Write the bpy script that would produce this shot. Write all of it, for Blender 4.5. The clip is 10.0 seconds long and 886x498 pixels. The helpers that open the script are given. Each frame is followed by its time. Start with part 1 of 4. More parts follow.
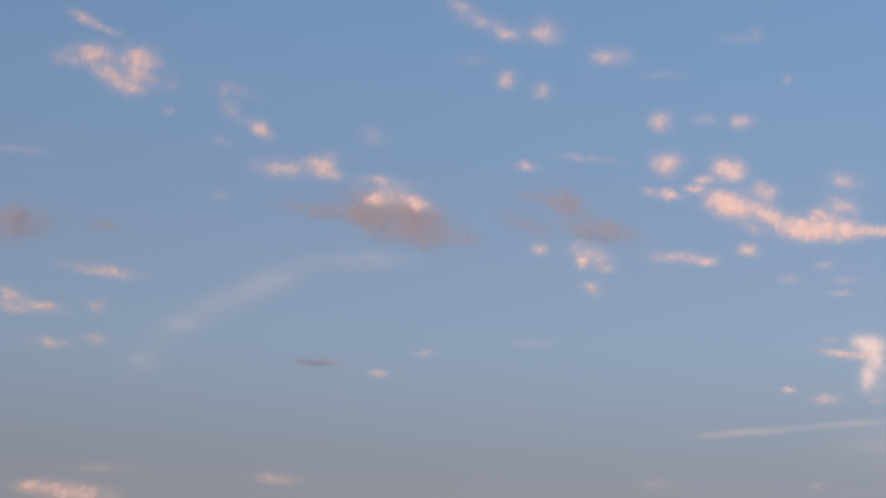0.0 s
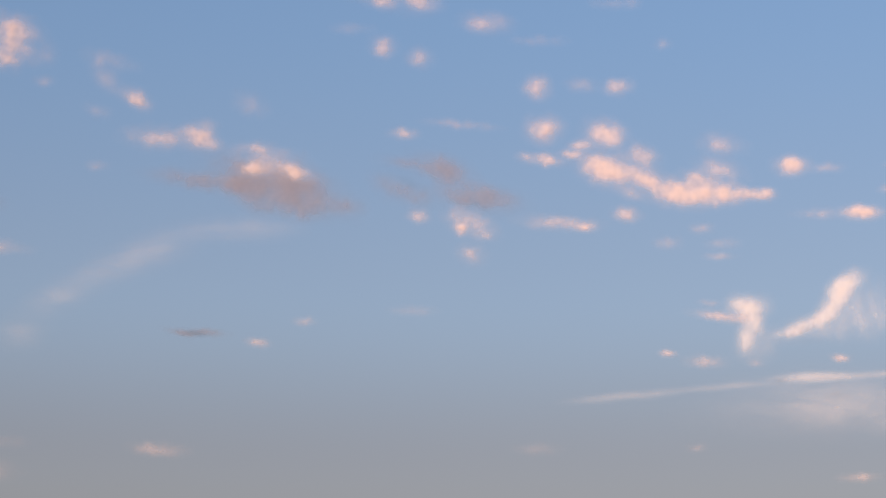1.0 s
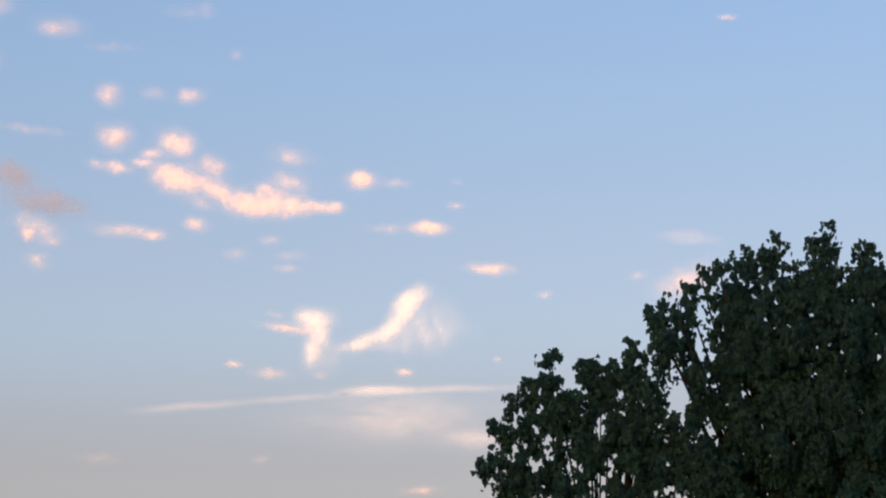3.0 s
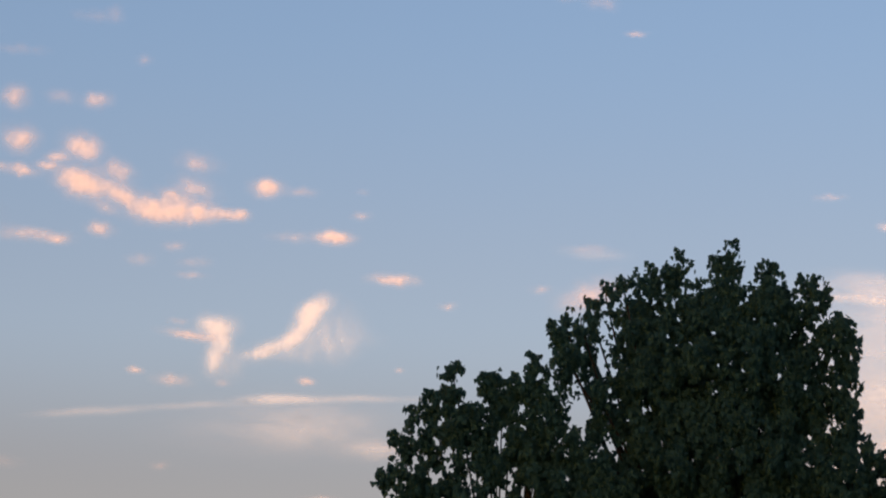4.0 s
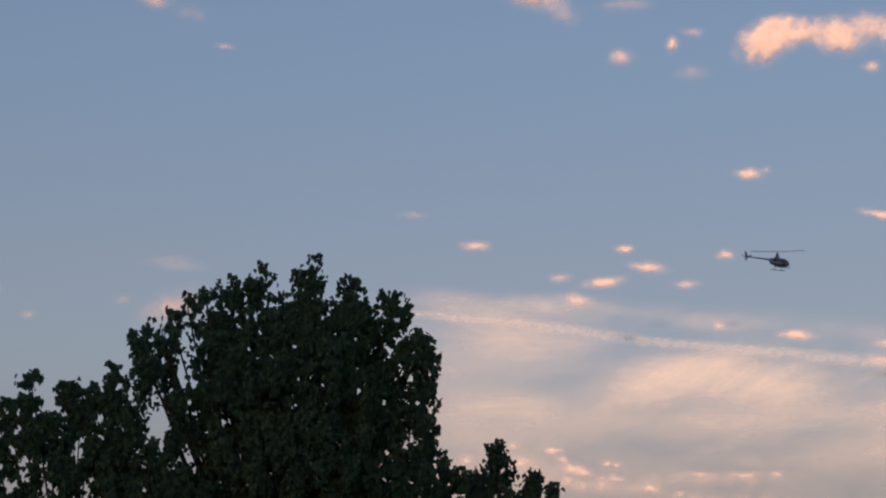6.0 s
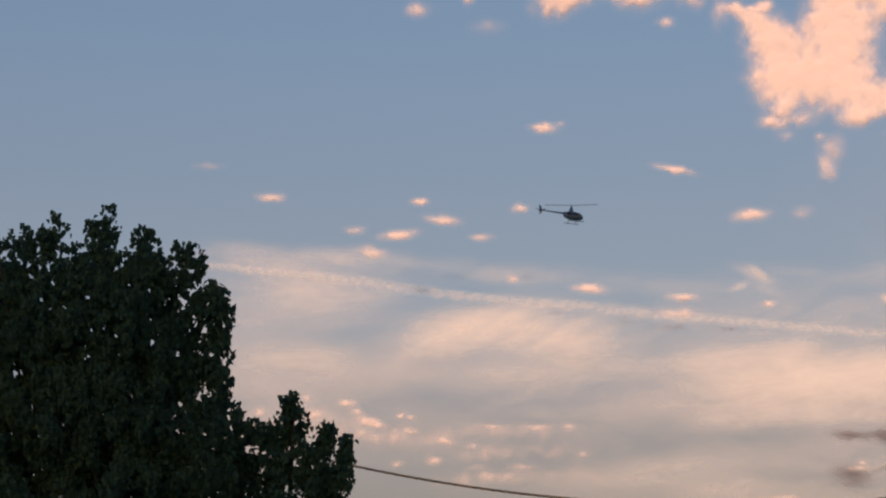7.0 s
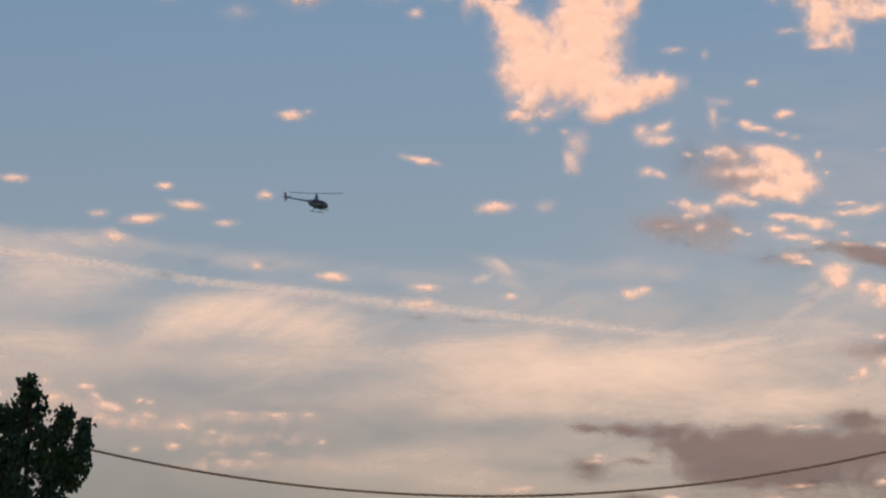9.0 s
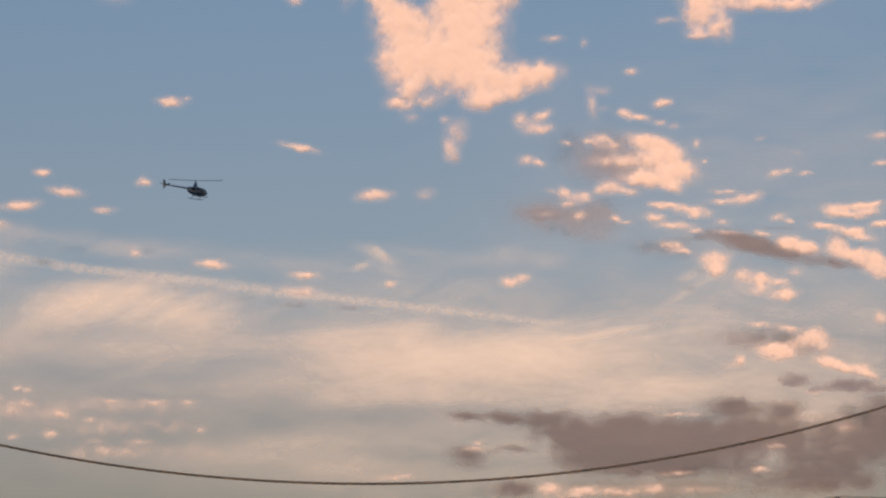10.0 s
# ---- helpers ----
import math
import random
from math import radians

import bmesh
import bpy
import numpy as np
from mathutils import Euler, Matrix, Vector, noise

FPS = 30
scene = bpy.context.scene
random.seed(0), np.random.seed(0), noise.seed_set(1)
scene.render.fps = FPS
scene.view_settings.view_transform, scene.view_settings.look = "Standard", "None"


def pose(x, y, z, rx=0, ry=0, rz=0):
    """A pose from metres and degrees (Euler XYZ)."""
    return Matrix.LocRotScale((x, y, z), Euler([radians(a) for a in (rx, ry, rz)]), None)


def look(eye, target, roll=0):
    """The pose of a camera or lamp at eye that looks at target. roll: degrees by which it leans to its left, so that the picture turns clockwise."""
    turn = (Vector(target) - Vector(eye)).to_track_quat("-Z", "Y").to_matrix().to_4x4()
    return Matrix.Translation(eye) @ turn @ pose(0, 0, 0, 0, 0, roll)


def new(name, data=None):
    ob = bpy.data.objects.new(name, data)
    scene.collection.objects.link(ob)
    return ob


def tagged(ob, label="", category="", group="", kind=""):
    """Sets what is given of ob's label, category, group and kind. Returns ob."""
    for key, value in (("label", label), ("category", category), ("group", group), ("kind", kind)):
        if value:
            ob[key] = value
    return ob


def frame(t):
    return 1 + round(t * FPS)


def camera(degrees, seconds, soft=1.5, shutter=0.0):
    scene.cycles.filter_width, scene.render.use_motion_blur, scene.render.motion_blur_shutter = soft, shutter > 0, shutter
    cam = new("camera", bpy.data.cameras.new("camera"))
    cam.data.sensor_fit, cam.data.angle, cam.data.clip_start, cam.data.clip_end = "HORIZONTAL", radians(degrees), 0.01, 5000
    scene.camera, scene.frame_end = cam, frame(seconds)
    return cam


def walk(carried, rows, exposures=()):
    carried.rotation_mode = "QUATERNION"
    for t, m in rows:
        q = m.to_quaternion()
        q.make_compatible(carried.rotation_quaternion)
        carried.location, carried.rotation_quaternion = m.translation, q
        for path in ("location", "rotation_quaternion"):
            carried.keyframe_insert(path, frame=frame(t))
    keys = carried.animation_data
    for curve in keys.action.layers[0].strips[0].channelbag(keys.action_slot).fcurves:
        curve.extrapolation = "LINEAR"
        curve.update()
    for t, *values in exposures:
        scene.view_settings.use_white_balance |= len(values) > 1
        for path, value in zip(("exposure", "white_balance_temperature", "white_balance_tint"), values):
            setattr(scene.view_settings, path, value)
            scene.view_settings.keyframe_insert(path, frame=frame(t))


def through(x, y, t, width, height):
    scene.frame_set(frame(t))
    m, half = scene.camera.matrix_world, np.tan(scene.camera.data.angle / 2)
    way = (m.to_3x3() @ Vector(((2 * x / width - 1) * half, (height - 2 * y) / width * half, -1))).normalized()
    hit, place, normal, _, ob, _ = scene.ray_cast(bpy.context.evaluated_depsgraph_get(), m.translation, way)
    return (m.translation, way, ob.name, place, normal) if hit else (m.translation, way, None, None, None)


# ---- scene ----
# The camera stands at one spot and pans after the helicopter.
cam = camera(17.48, 10.0, soft=2.2)
EYE = Vector((0, 0, 1.6))
# seconds, degrees to the right of +y, degrees up, lean
PAN = [
    (0.0, 0.00, 14.74, 1.80),
    (0.5, 1.17, 14.42, 0.78),
    (1.0, 2.50, 14.14, 0.46),
    (1.5, 4.68, 15.38, 0.76),
    (2.0, 8.00, 15.40, 0.62),
    (2.5, 9.92, 14.49, -0.12),
    (2.7, 10.70, 14.40, -0.50),
    (3.8, 12.78, 14.41, 0.68),
    (4.0, 13.29, 14.59, 0.52),
    (4.5, 15.57, 14.43, 0.13),
    (5.0, 17.93, 14.68, 0.03),
    (5.5, 20.10, 15.24, 0.19),
    (5.7, 20.80, 15.06, -0.00),
    (6.8, 25.07, 14.30, -0.47),
    (7.0, 26.03, 13.88, -0.78),
    (7.5, 27.81, 14.11, -0.55),
    (8.0, 28.88, 13.69, -0.79),
    (8.5, 29.97, 13.84, -0.15),
    (9.0, 31.26, 13.58, -0.62),
    (9.5, 33.00, 14.26, -0.71),
    (10.0, 33.72, 13.30, -1.08),
]


def toward(az, el):
    a, e = radians(az), radians(el)
    return Vector((math.sin(a) * math.cos(e), math.cos(a) * math.cos(e), math.sin(e)))


EXPOSE = [(0.0, -0.12, 6900, 16), (1.0, 0.04, 6950, 16), (2.0, 0.26, 7350, 17), (2.7, 0.5, 7650, 17), (3.8, 0.17, 7800, 17), (4.5, 0.04, 8000, 19), (5.5, -0.27, 8050, 19), (7.0, -0.42, 8050, 17), (8.5, -0.38, 7950, 12), (10.0, -0.47, 7950, 12)]
walk(cam, [(t, look(EYE, EYE + 100 * toward(az, el), lean)) for t, az, el, lean in PAN], EXPOSE)

# ---- light: the sun has just set for the ground, and still reaches the clouds ----
SUN_AZ, SUN_EL = 220.0, -2.0
world = bpy.data.worlds.new("evening_sky")
scene.world = world
world.use_nodes = True
wn, wl = world.node_tree.nodes, world.node_tree.links
wn.clear()
sky = wn.new("ShaderNodeTexSky")
sky.sky_type, sky.sun_disc = "NISHITA", False
sky.sun_elevation, sky.sun_rotation = radians(2.0), radians(SUN_AZ)
sky.air_density, sky.dust_density, sky.ozone_density = 1.0, 1.0, 2.0
sky_back = wn.new("ShaderNodeBackground")
sky_back.inputs["Strength"].default_value = 0.51
sky_out = wn.new("ShaderNodeOutputWorld")
# the haze layer of a summer evening: mauve low down, clear blue higher up
sky_way = wn.new("ShaderNodeTexCoord")
sky_split = wn.new("ShaderNodeSeparateXYZ")
wl.new(sky_way.outputs["Generated"], sky_split.inputs[0])
haze = wn.new("ShaderNodeValToRGB")
haze.color_ramp.interpolation = "EASE"
for at, tone in ((0.0, (0.3, 0.33, 0.4)), (0.1, (0.45, 0.4, 0.46)), (0.14, (0.62, 0.48, 0.54)), (0.17, (0.65, 0.51, 0.585)), (0.23, (0.75, 0.683, 0.81)), (0.34, (0.69, 0.727, 0.9)), (1.0, (0.69, 0.74, 0.95))):
    stop = haze.color_ramp.elements.new(at) if 0 < at < 1 else haze.color_ramp.elements[-int(at)]
    stop.color = (*tone, 1)
wl.new(sky_split.outputs["Z"], haze.inputs[0])
tinted = wn.new("ShaderNodeMix")
tinted.data_type, tinted.blend_type = "RGBA", "MULTIPLY"
tinted.inputs[0].default_value = 1.0
wl.new(sky.outputs[0], tinted.inputs[6])
# towards the sunset the haze glows instead of dimming the sky
west = wn.new("ShaderNodeMapRange")
west.interpolation_type = "SMOOTHSTEP"
west.inputs["From Min"].default_value, west.inputs["From Max"].default_value = 0.1, -0.5
wl.new(sky_split.outputs["Y"], west.inputs["Value"])
clearer = wn.new("ShaderNodeMix")
clearer.data_type = "RGBA"
clearer.inputs[7].default_value = (0.74, 0.76, 0.83, 1)
wl.new(west.outputs[0], clearer.inputs[0])
wl.new(haze.outputs[0], clearer.inputs[6])
wl.new(clearer.outputs[2], tinted.inputs[7])
wl.new(tinted.outputs[2], sky_back.inputs["Color"])
wl.new(sky_back.outputs[0], sky_out.inputs["Surface"])
sun = new("sun", bpy.data.lights.new("sun", "SUN"))
sun.data.energy, sun.data.angle, sun.data.color = 5.5, radians(0.5), (1.0, 0.632, 0.53)
sun.matrix_world = look(Vector((0, 0, 50)) + 100 * toward(SUN_AZ, SUN_EL), (0, 0, 50))


# ---- materials ----
def material(name):
    m = bpy.data.materials.new(name)
    m.use_nodes = True
    m.node_tree.nodes.clear()
    return m, m.node_tree.nodes, m.node_tree.links


def node(nodes, kind, **values):
    n = nodes.new("ShaderNode" + kind)
    for key, value in values.items():
        n.inputs[key.replace("_", " ")].default_value = value
    return n


def maths(nodes, links, op, a, b=None, clamp=False):
    n = nodes.new("ShaderNodeMath")
    n.operation, n.use_clamp = op, clamp
    for i, v in enumerate((a, b)):
        if v is None:
            continue
        if isinstance(v, (int, float)):
            n.inputs[i].default_value = v
        else:
            links.new(v, n.inputs[i])
    return n.outputs[0]


def surface(name, dark, light, rough=0.6, metal=0.0, scale=6.0, bump=0.1, random_tint=0.0, transmission=0.0, gloss=0.5, through=0.0):
    """Two tones mixed by noise at two scales, with a fine relief."""
    m, n, l = material(name)
    out, bsdf = n.new("ShaderNodeOutputMaterial"), n.new("ShaderNodeBsdfPrincipled")
    l.new(bsdf.outputs[0], out.inputs["Surface"])
    tc = n.new("ShaderNodeTexCoord")
    big = node(n, "TexNoise", Scale=scale, Detail=4.0)
    fine = node(n, "TexNoise", Scale=scale * 9, Detail=6.0)
    l.new(tc.outputs["Object"], big.inputs["Vector"])
    l.new(tc.outputs["Object"], fine.inputs["Vector"])
    f = maths(n, l, "ADD", maths(n, l, "MULTIPLY", big.outputs[0], 0.65), maths(n, l, "MULTIPLY", fine.outputs[0], 0.35))
    if random_tint:
        geo = n.new("ShaderNodeNewGeometry")
        info = n.new("ShaderNodeObjectInfo")
        r = maths(n, l, "FRACT", maths(n, l, "ADD", geo.outputs["Random Per Island"], info.outputs["Random"]))
        f = maths(n, l, "ADD", maths(n, l, "MULTIPLY", f, 1 - random_tint), maths(n, l, "MULTIPLY", r, random_tint))
    ramp = n.new("ShaderNodeValToRGB")
    ramp.color_ramp.elements[0].position, ramp.color_ramp.elements[1].position = 0.3, 0.7
    ramp.color_ramp.elements[0].color, ramp.color_ramp.elements[1].color = (*dark, 1), (*light, 1)
    l.new(f, ramp.inputs[0])
    l.new(ramp.outputs[0], bsdf.inputs["Base Color"])
    bsdf.inputs["Roughness"].default_value, bsdf.inputs["Metallic"].default_value = rough, metal
    bsdf.inputs["Transmission Weight"].default_value = transmission
    bsdf.inputs["Specular IOR Level"].default_value = gloss
    if bump:
        b = node(n, "Bump", Strength=bump, Distance=0.01)
        l.new(fine.outputs[0], b.inputs["Height"])
        l.new(b.outputs[0], bsdf.inputs["Normal"])
    if through:
        # light passes through a thin blade
        lit, both = n.new("ShaderNodeBsdfTranslucent"), node(n, "MixShader", Fac=through)
        l.new(ramp.outputs[0], lit.inputs["Color"])
        l.new(bsdf.outputs[0], both.inputs[1])
        l.new(lit.outputs[0], both.inputs[2])
        l.new(both.outputs[0], out.inputs["Surface"])
    return m


def cloud_material(name, albedo, top, grain, grain_size, stretch=(1, 1, 1), relief=0.1, detail=6.0, distort=0.4, slant=0.0, rough=0.55, glow=0.3):
    """Water droplets: a white scatterer whose cover follows the density of the mesh, torn by a fine curl."""
    m, n, l = material(name)
    out = n.new("ShaderNodeOutputMaterial")
    att = n.new("ShaderNodeAttribute")
    att.attribute_name = "cloud_cover"
    tc = n.new("ShaderNodeTexCoord")
    stretch_map = n.new("ShaderNodeMapping")
    stretch_map.inputs["Scale"].default_value = stretch
    stretch_map.inputs["Rotation"].default_value = (0, radians(slant), 0)
    l.new(tc.outputs["Object"], stretch_map.inputs["Vector"])
    curl = node(n, "TexNoise", Scale=1 / grain_size, Detail=detail, Roughness=rough, Distortion=distort)
    l.new(stretch_map.outputs[0], curl.inputs["Vector"])
    # the curl tears the half-covered rim, and leaves the clear sky and the thick core alone
    a = att.outputs["Fac"]
    loose = maths(n, l, "MULTIPLY", maths(n, l, "MULTIPLY", a, 4.0), maths(n, l, "SUBTRACT", 1.02, a))
    torn = maths(n, l, "MULTIPLY", maths(n, l, "MULTIPLY", maths(n, l, "SUBTRACT", curl.outputs[0], 0.5), grain), loose)
    cover = maths(n, l, "MULTIPLY", maths(n, l, "ADD", a, torn, True), top)
    front = node(n, "BsdfDiffuse", Color=(*albedo, 1))
    back = node(n, "BsdfTranslucent", Color=(*albedo, 1))
    if relief:
        bump = node(n, "Bump", Strength=relief, Distance=grain_size * 0.6)
        l.new(curl.outputs[0], bump.inputs["Height"])
        l.new(bump.outputs[0], front.inputs["Normal"])
    drops = node(n, "MixShader", Fac=glow)
    l.new(front.outputs[0], drops.inputs[1])
    l.new(back.outputs[0], drops.inputs[2])
    clear = n.new("ShaderNodeBsdfTransparent")
    mix = n.new("ShaderNodeMixShader")
    l.new(cover, mix.inputs[0])
    l.new(clear.outputs[0], mix.inputs[1])
    l.new(drops.outputs[0], mix.inputs[2])
    l.new(mix.outputs[0], out.inputs["Surface"])
    return m


WHITE = (0.86, 0.86, 0.86)
# blue tint in the colour imitates whiter light on high cirrus
TINTED_ICE = (0.73, 0.855, 0.9)
PUFF = cloud_material("cumulus", WHITE, 0.97, 0.6, 9, (0.8, 0.8, 1.3), 0.1, 5.0, 0.2, rough=0.54)
BASE = cloud_material("cloud_base_grey", WHITE, 0.9, 0.8, 11)
HALF = cloud_material("half_lit_cloud", WHITE, 0.78, 0.5, 16, relief=0.0)
FALL = cloud_material("falling_ice", TINTED_ICE, 0.95, 0.6, 13, (2.2, 2.2, 0.8), 0.0, slant=-35)
WISP = cloud_material("ice_wisp", TINTED_ICE, 0.55, 0.9, 26, (0.9, 0.9, 3.0), 0.0, 6.0, 0.4, 14, 0.6)
TRAIL = cloud_material("vapour_trail", TINTED_ICE, 0.36, 1.6, 5, relief=0.0, rough=0.66)
VEIL = cloud_material("ice_veil", TINTED_ICE, 0.92, 1.15, 150, (0.8, 0.8, 2.8), 0.0, 8.0, 0.3, 18, 0.6)

GRASS = surface("dry_grass", (0.05, 0.06, 0.02), (0.1, 0.1, 0.04), 0.9, scale=0.3, bump=0.3)
LEAF = surface("leaf_green", (0.046, 0.12, 0.106), (0.06, 0.136, 0.117), 0.85, scale=1.2, bump=0.0, random_tint=0.1, gloss=0.1, through=0.42)
BARK = surface("bark", (0.022, 0.021, 0.019), (0.05, 0.046, 0.041), 0.9, scale=5, bump=0.8)
NAVY = surface("navy_paint", (0.07, 0.17, 0.36), (0.1, 0.2, 0.42), 0.35, scale=1.5, bump=0.02)
STRIPE = surface("pale_stripe", (0.4, 0.44, 0.5), (0.5, 0.54, 0.6), 0.35, scale=1.5, bump=0.02)
GREY = surface("grey_metal", (0.05, 0.055, 0.06), (0.1, 0.105, 0.11), 0.45, 0.6, scale=4, bump=0.05)
BLADE = surface("blade_paint", (0.03, 0.032, 0.036), (0.06, 0.062, 0.066), 0.45, scale=3, bump=0.02)
TINT = surface("tinted_glass", (0.5, 0.56, 0.62), (0.56, 0.62, 0.68), 0.04, scale=1, bump=0.0, transmission=0.92, gloss=0.8)
CABLE = surface("black_cable", (0.34, 0.3, 0.285), (0.48, 0.43, 0.405), 0.6, scale=20, bump=0.1)
POLE = surface("weathered_timber", (0.07, 0.055, 0.04), (0.16, 0.13, 0.1), 0.9, scale=4, bump=0.5)
PORCELAIN = surface("porcelain", (0.3, 0.27, 0.24), (0.42, 0.38, 0.34), 0.25, scale=9, bump=0.0)


# ---- mesh helpers ----
def thing(name, at=(0, 0, 0), label="", category="", group="", kind=""):
    ob = new(name)
    ob.empty_display_size = 0.3
    ob.location = at
    return tagged(ob, label, category, group, kind)


def part(name, bm, mat, parent=None, label="", smooth=True):
    me = bpy.data.meshes.new(name)
    bmesh.ops.recalc_face_normals(bm, faces=bm.faces)
    bm.to_mesh(me)
    bm.free()
    me.materials.append(mat)
    me.polygons.foreach_set("use_smooth", [smooth] * len(me.polygons))
    ob = new(name, me)
    ob.parent = parent
    return tagged(ob, label)


def tube(points, radii, sides=8, bm=None, cap=True):
    """A round bar through points, with a radius at each."""
    bm = bm or bmesh.new()
    rings = []
    pts = [Vector(p) for p in points]
    if isinstance(radii, (int, float)):
        radii = [radii] * len(pts)
    for i, p in enumerate(pts):
        d = (pts[min(i + 1, len(pts) - 1)] - pts[max(i - 1, 0)]).normalized()
        s = d.cross(Vector((0, 0, 1)) if abs(d.z) < 0.9 else Vector((1, 0, 0))).normalized()
        u = s.cross(d)
        rings.append([bm.verts.new(p + radii[i] * (math.cos(a) * s + math.sin(a) * u)) for a in (math.tau * k / sides for k in range(sides))])
    for a, b in zip(rings, rings[1:]):
        for k in range(sides):
            bm.faces.new((a[k], a[(k + 1) % sides], b[(k + 1) % sides], b[k]))
    if cap:
        bm.faces.new(rings[0])
        bm.faces.new(rings[-1])
    return bm


def slab(outline, thick, axis=1):
    """A plate with rounded edges from an outline in the xz plane (axis 1) or the xy plane (axis 2)."""
    bm = bmesh.new()

    def at(p, d):
        return (p[0], d, p[1]) if axis == 1 else (p[0], p[1], d)

    f = bm.faces.new([bm.verts.new(at(p, -thick / 2)) for p in outline])
    top = bmesh.ops.extrude_face_region(bm, geom=[f])
    bmesh.ops.translate(bm, verts=[v for v in top["geom"] if isinstance(v, bmesh.types.BMVert)], vec=at((0, 0), thick))
    bmesh.ops.bevel(bm, geom=bm.edges[:], offset=thick * 0.25, segments=1, affect="EDGES")
    return bm


# ---- ground ----
bm = bmesh.new()
bmesh.ops.create_circle(bm, cap_ends=True, segments=96, radius=4950)
ground = part("ground", bm, GRASS)
tagged(ground, "flat ground of dry evening grass reaching the horizon", "ground", kind="structure")


# ---- trees ----
def leaf_shape(length, width):
    """A heart-shaped leaf along -z, folded on its midrib."""
    w, h = width / 2, length
    v = [(0, 0, 0), (-w * 0.75, 0.006, 0.05 * h), (-w, 0.012, -0.3 * h), (-w * 0.55, 0.006, -0.7 * h), (0, 0, -h),
         (w * 0.55, 0.006, -0.7 * h), (w, 0.012, -0.3 * h), (w * 0.75, 0.006, 0.05 * h), (0, -0.008, -0.45 * h)]
    f = [(0, 1, 2, 8), (2, 3, 4, 8), (4, 5, 6, 8), (6, 7, 0, 8)]
    return np.array(v), f


LEAF_V, LEAF_F = leaf_shape(0.068, 0.056)


def leaf_turn(rng, out):
    """Turns for drooping leaves that face outwards, as an array of matrices."""
    n = len(out)
    yaw = np.arctan2(out[:, 0], -out[:, 1]) + rng.normal(0, 0.9, n)
    tip = rng.normal(0.45, 0.4, n)
    roll = rng.normal(0, 0.35, n)
    cz, sz, cx, sx, cy, sy = np.cos(yaw), np.sin(yaw), np.cos(tip), np.sin(tip), np.cos(roll), np.sin(roll)
    o, one = np.zeros(n), np.ones(n)
    rz = np.array([[cz, -sz, o], [sz, cz, o], [o, o, one]]).transpose(2, 0, 1)
    rx = np.array([[one, o, o], [o, cx, -sx], [o, sx, cx]]).transpose(2, 0, 1)
    ry = np.array([[cy, o, sy], [o, one, o], [-sy, o, cy]]).transpose(2, 0, 1)
    return rz @ rx @ ry


def crown_places(rng, lobes, cover):
    """Leaf places in sprays: shoots that point up and out from the lobes, with leaves all along them."""
    places, outs = [], []
    for x, y, z, w, h in lobes:
        d = 0.85 * w
        shoots = max(3, int(cover * w * h * (11 if w * h > 1.2 else 7)))
        u = rng.normal(size=(shoots, 3))
        u /= np.linalg.norm(u, axis=1)[:, None]
        u[:, 1] = np.where(rng.random(shoots) < 0.7, -np.abs(u[:, 1]), u[:, 1])
        r = 0.9 * rng.random(shoots) ** 0.45
        r = np.where(rng.random(shoots) < 0.05, rng.uniform(0.9, 1.02, shoots), r)
        c = np.array([x, y, z]) + u * r[:, None] * np.array([w, d, h]) / 2
        for p, o in zip(c, u):
            k = rng.integers(34, 56)
            along = rng.random((k, 1)) ** 0.8
            axis = np.array([0.35 * o[0], 0.35 * o[1], 0.95]) + rng.normal(0, 0.18, 3)
            length = min(rng.uniform(0.26, 0.46), 0.8 * h)
            round_it = np.sqrt(np.maximum(0.08, along * (1.05 - along) * 4)) * 0.5
            q = p + axis * length * (along - 0.62) + np.clip(rng.normal(0, 0.8, (k, 3)), -1.2, 1.2) * round_it * 0.125
            places.append(q)
            outs.append(np.tile(o, (k, 1)) + rng.normal(0, 0.45, (k, 3)))
    return np.concatenate(places), np.concatenate(outs)


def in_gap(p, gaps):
    """Gaps are cut through the whole crown along the camera's sight lines from EYE. Each: x, z, width, height in the
    plane y = 33.
    """
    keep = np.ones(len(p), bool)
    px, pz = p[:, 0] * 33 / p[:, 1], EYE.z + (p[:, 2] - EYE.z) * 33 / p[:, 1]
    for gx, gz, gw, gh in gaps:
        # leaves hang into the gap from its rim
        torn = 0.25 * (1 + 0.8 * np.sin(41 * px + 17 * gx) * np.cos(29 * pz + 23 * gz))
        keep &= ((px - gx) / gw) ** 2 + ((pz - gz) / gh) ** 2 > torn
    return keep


LEAF_MESH = bpy.data.meshes.new("leaf")
LEAF_MESH.from_pydata(LEAF_V.tolist(), [], LEAF_F)
LEAF_MESH.materials.append(LEAF)


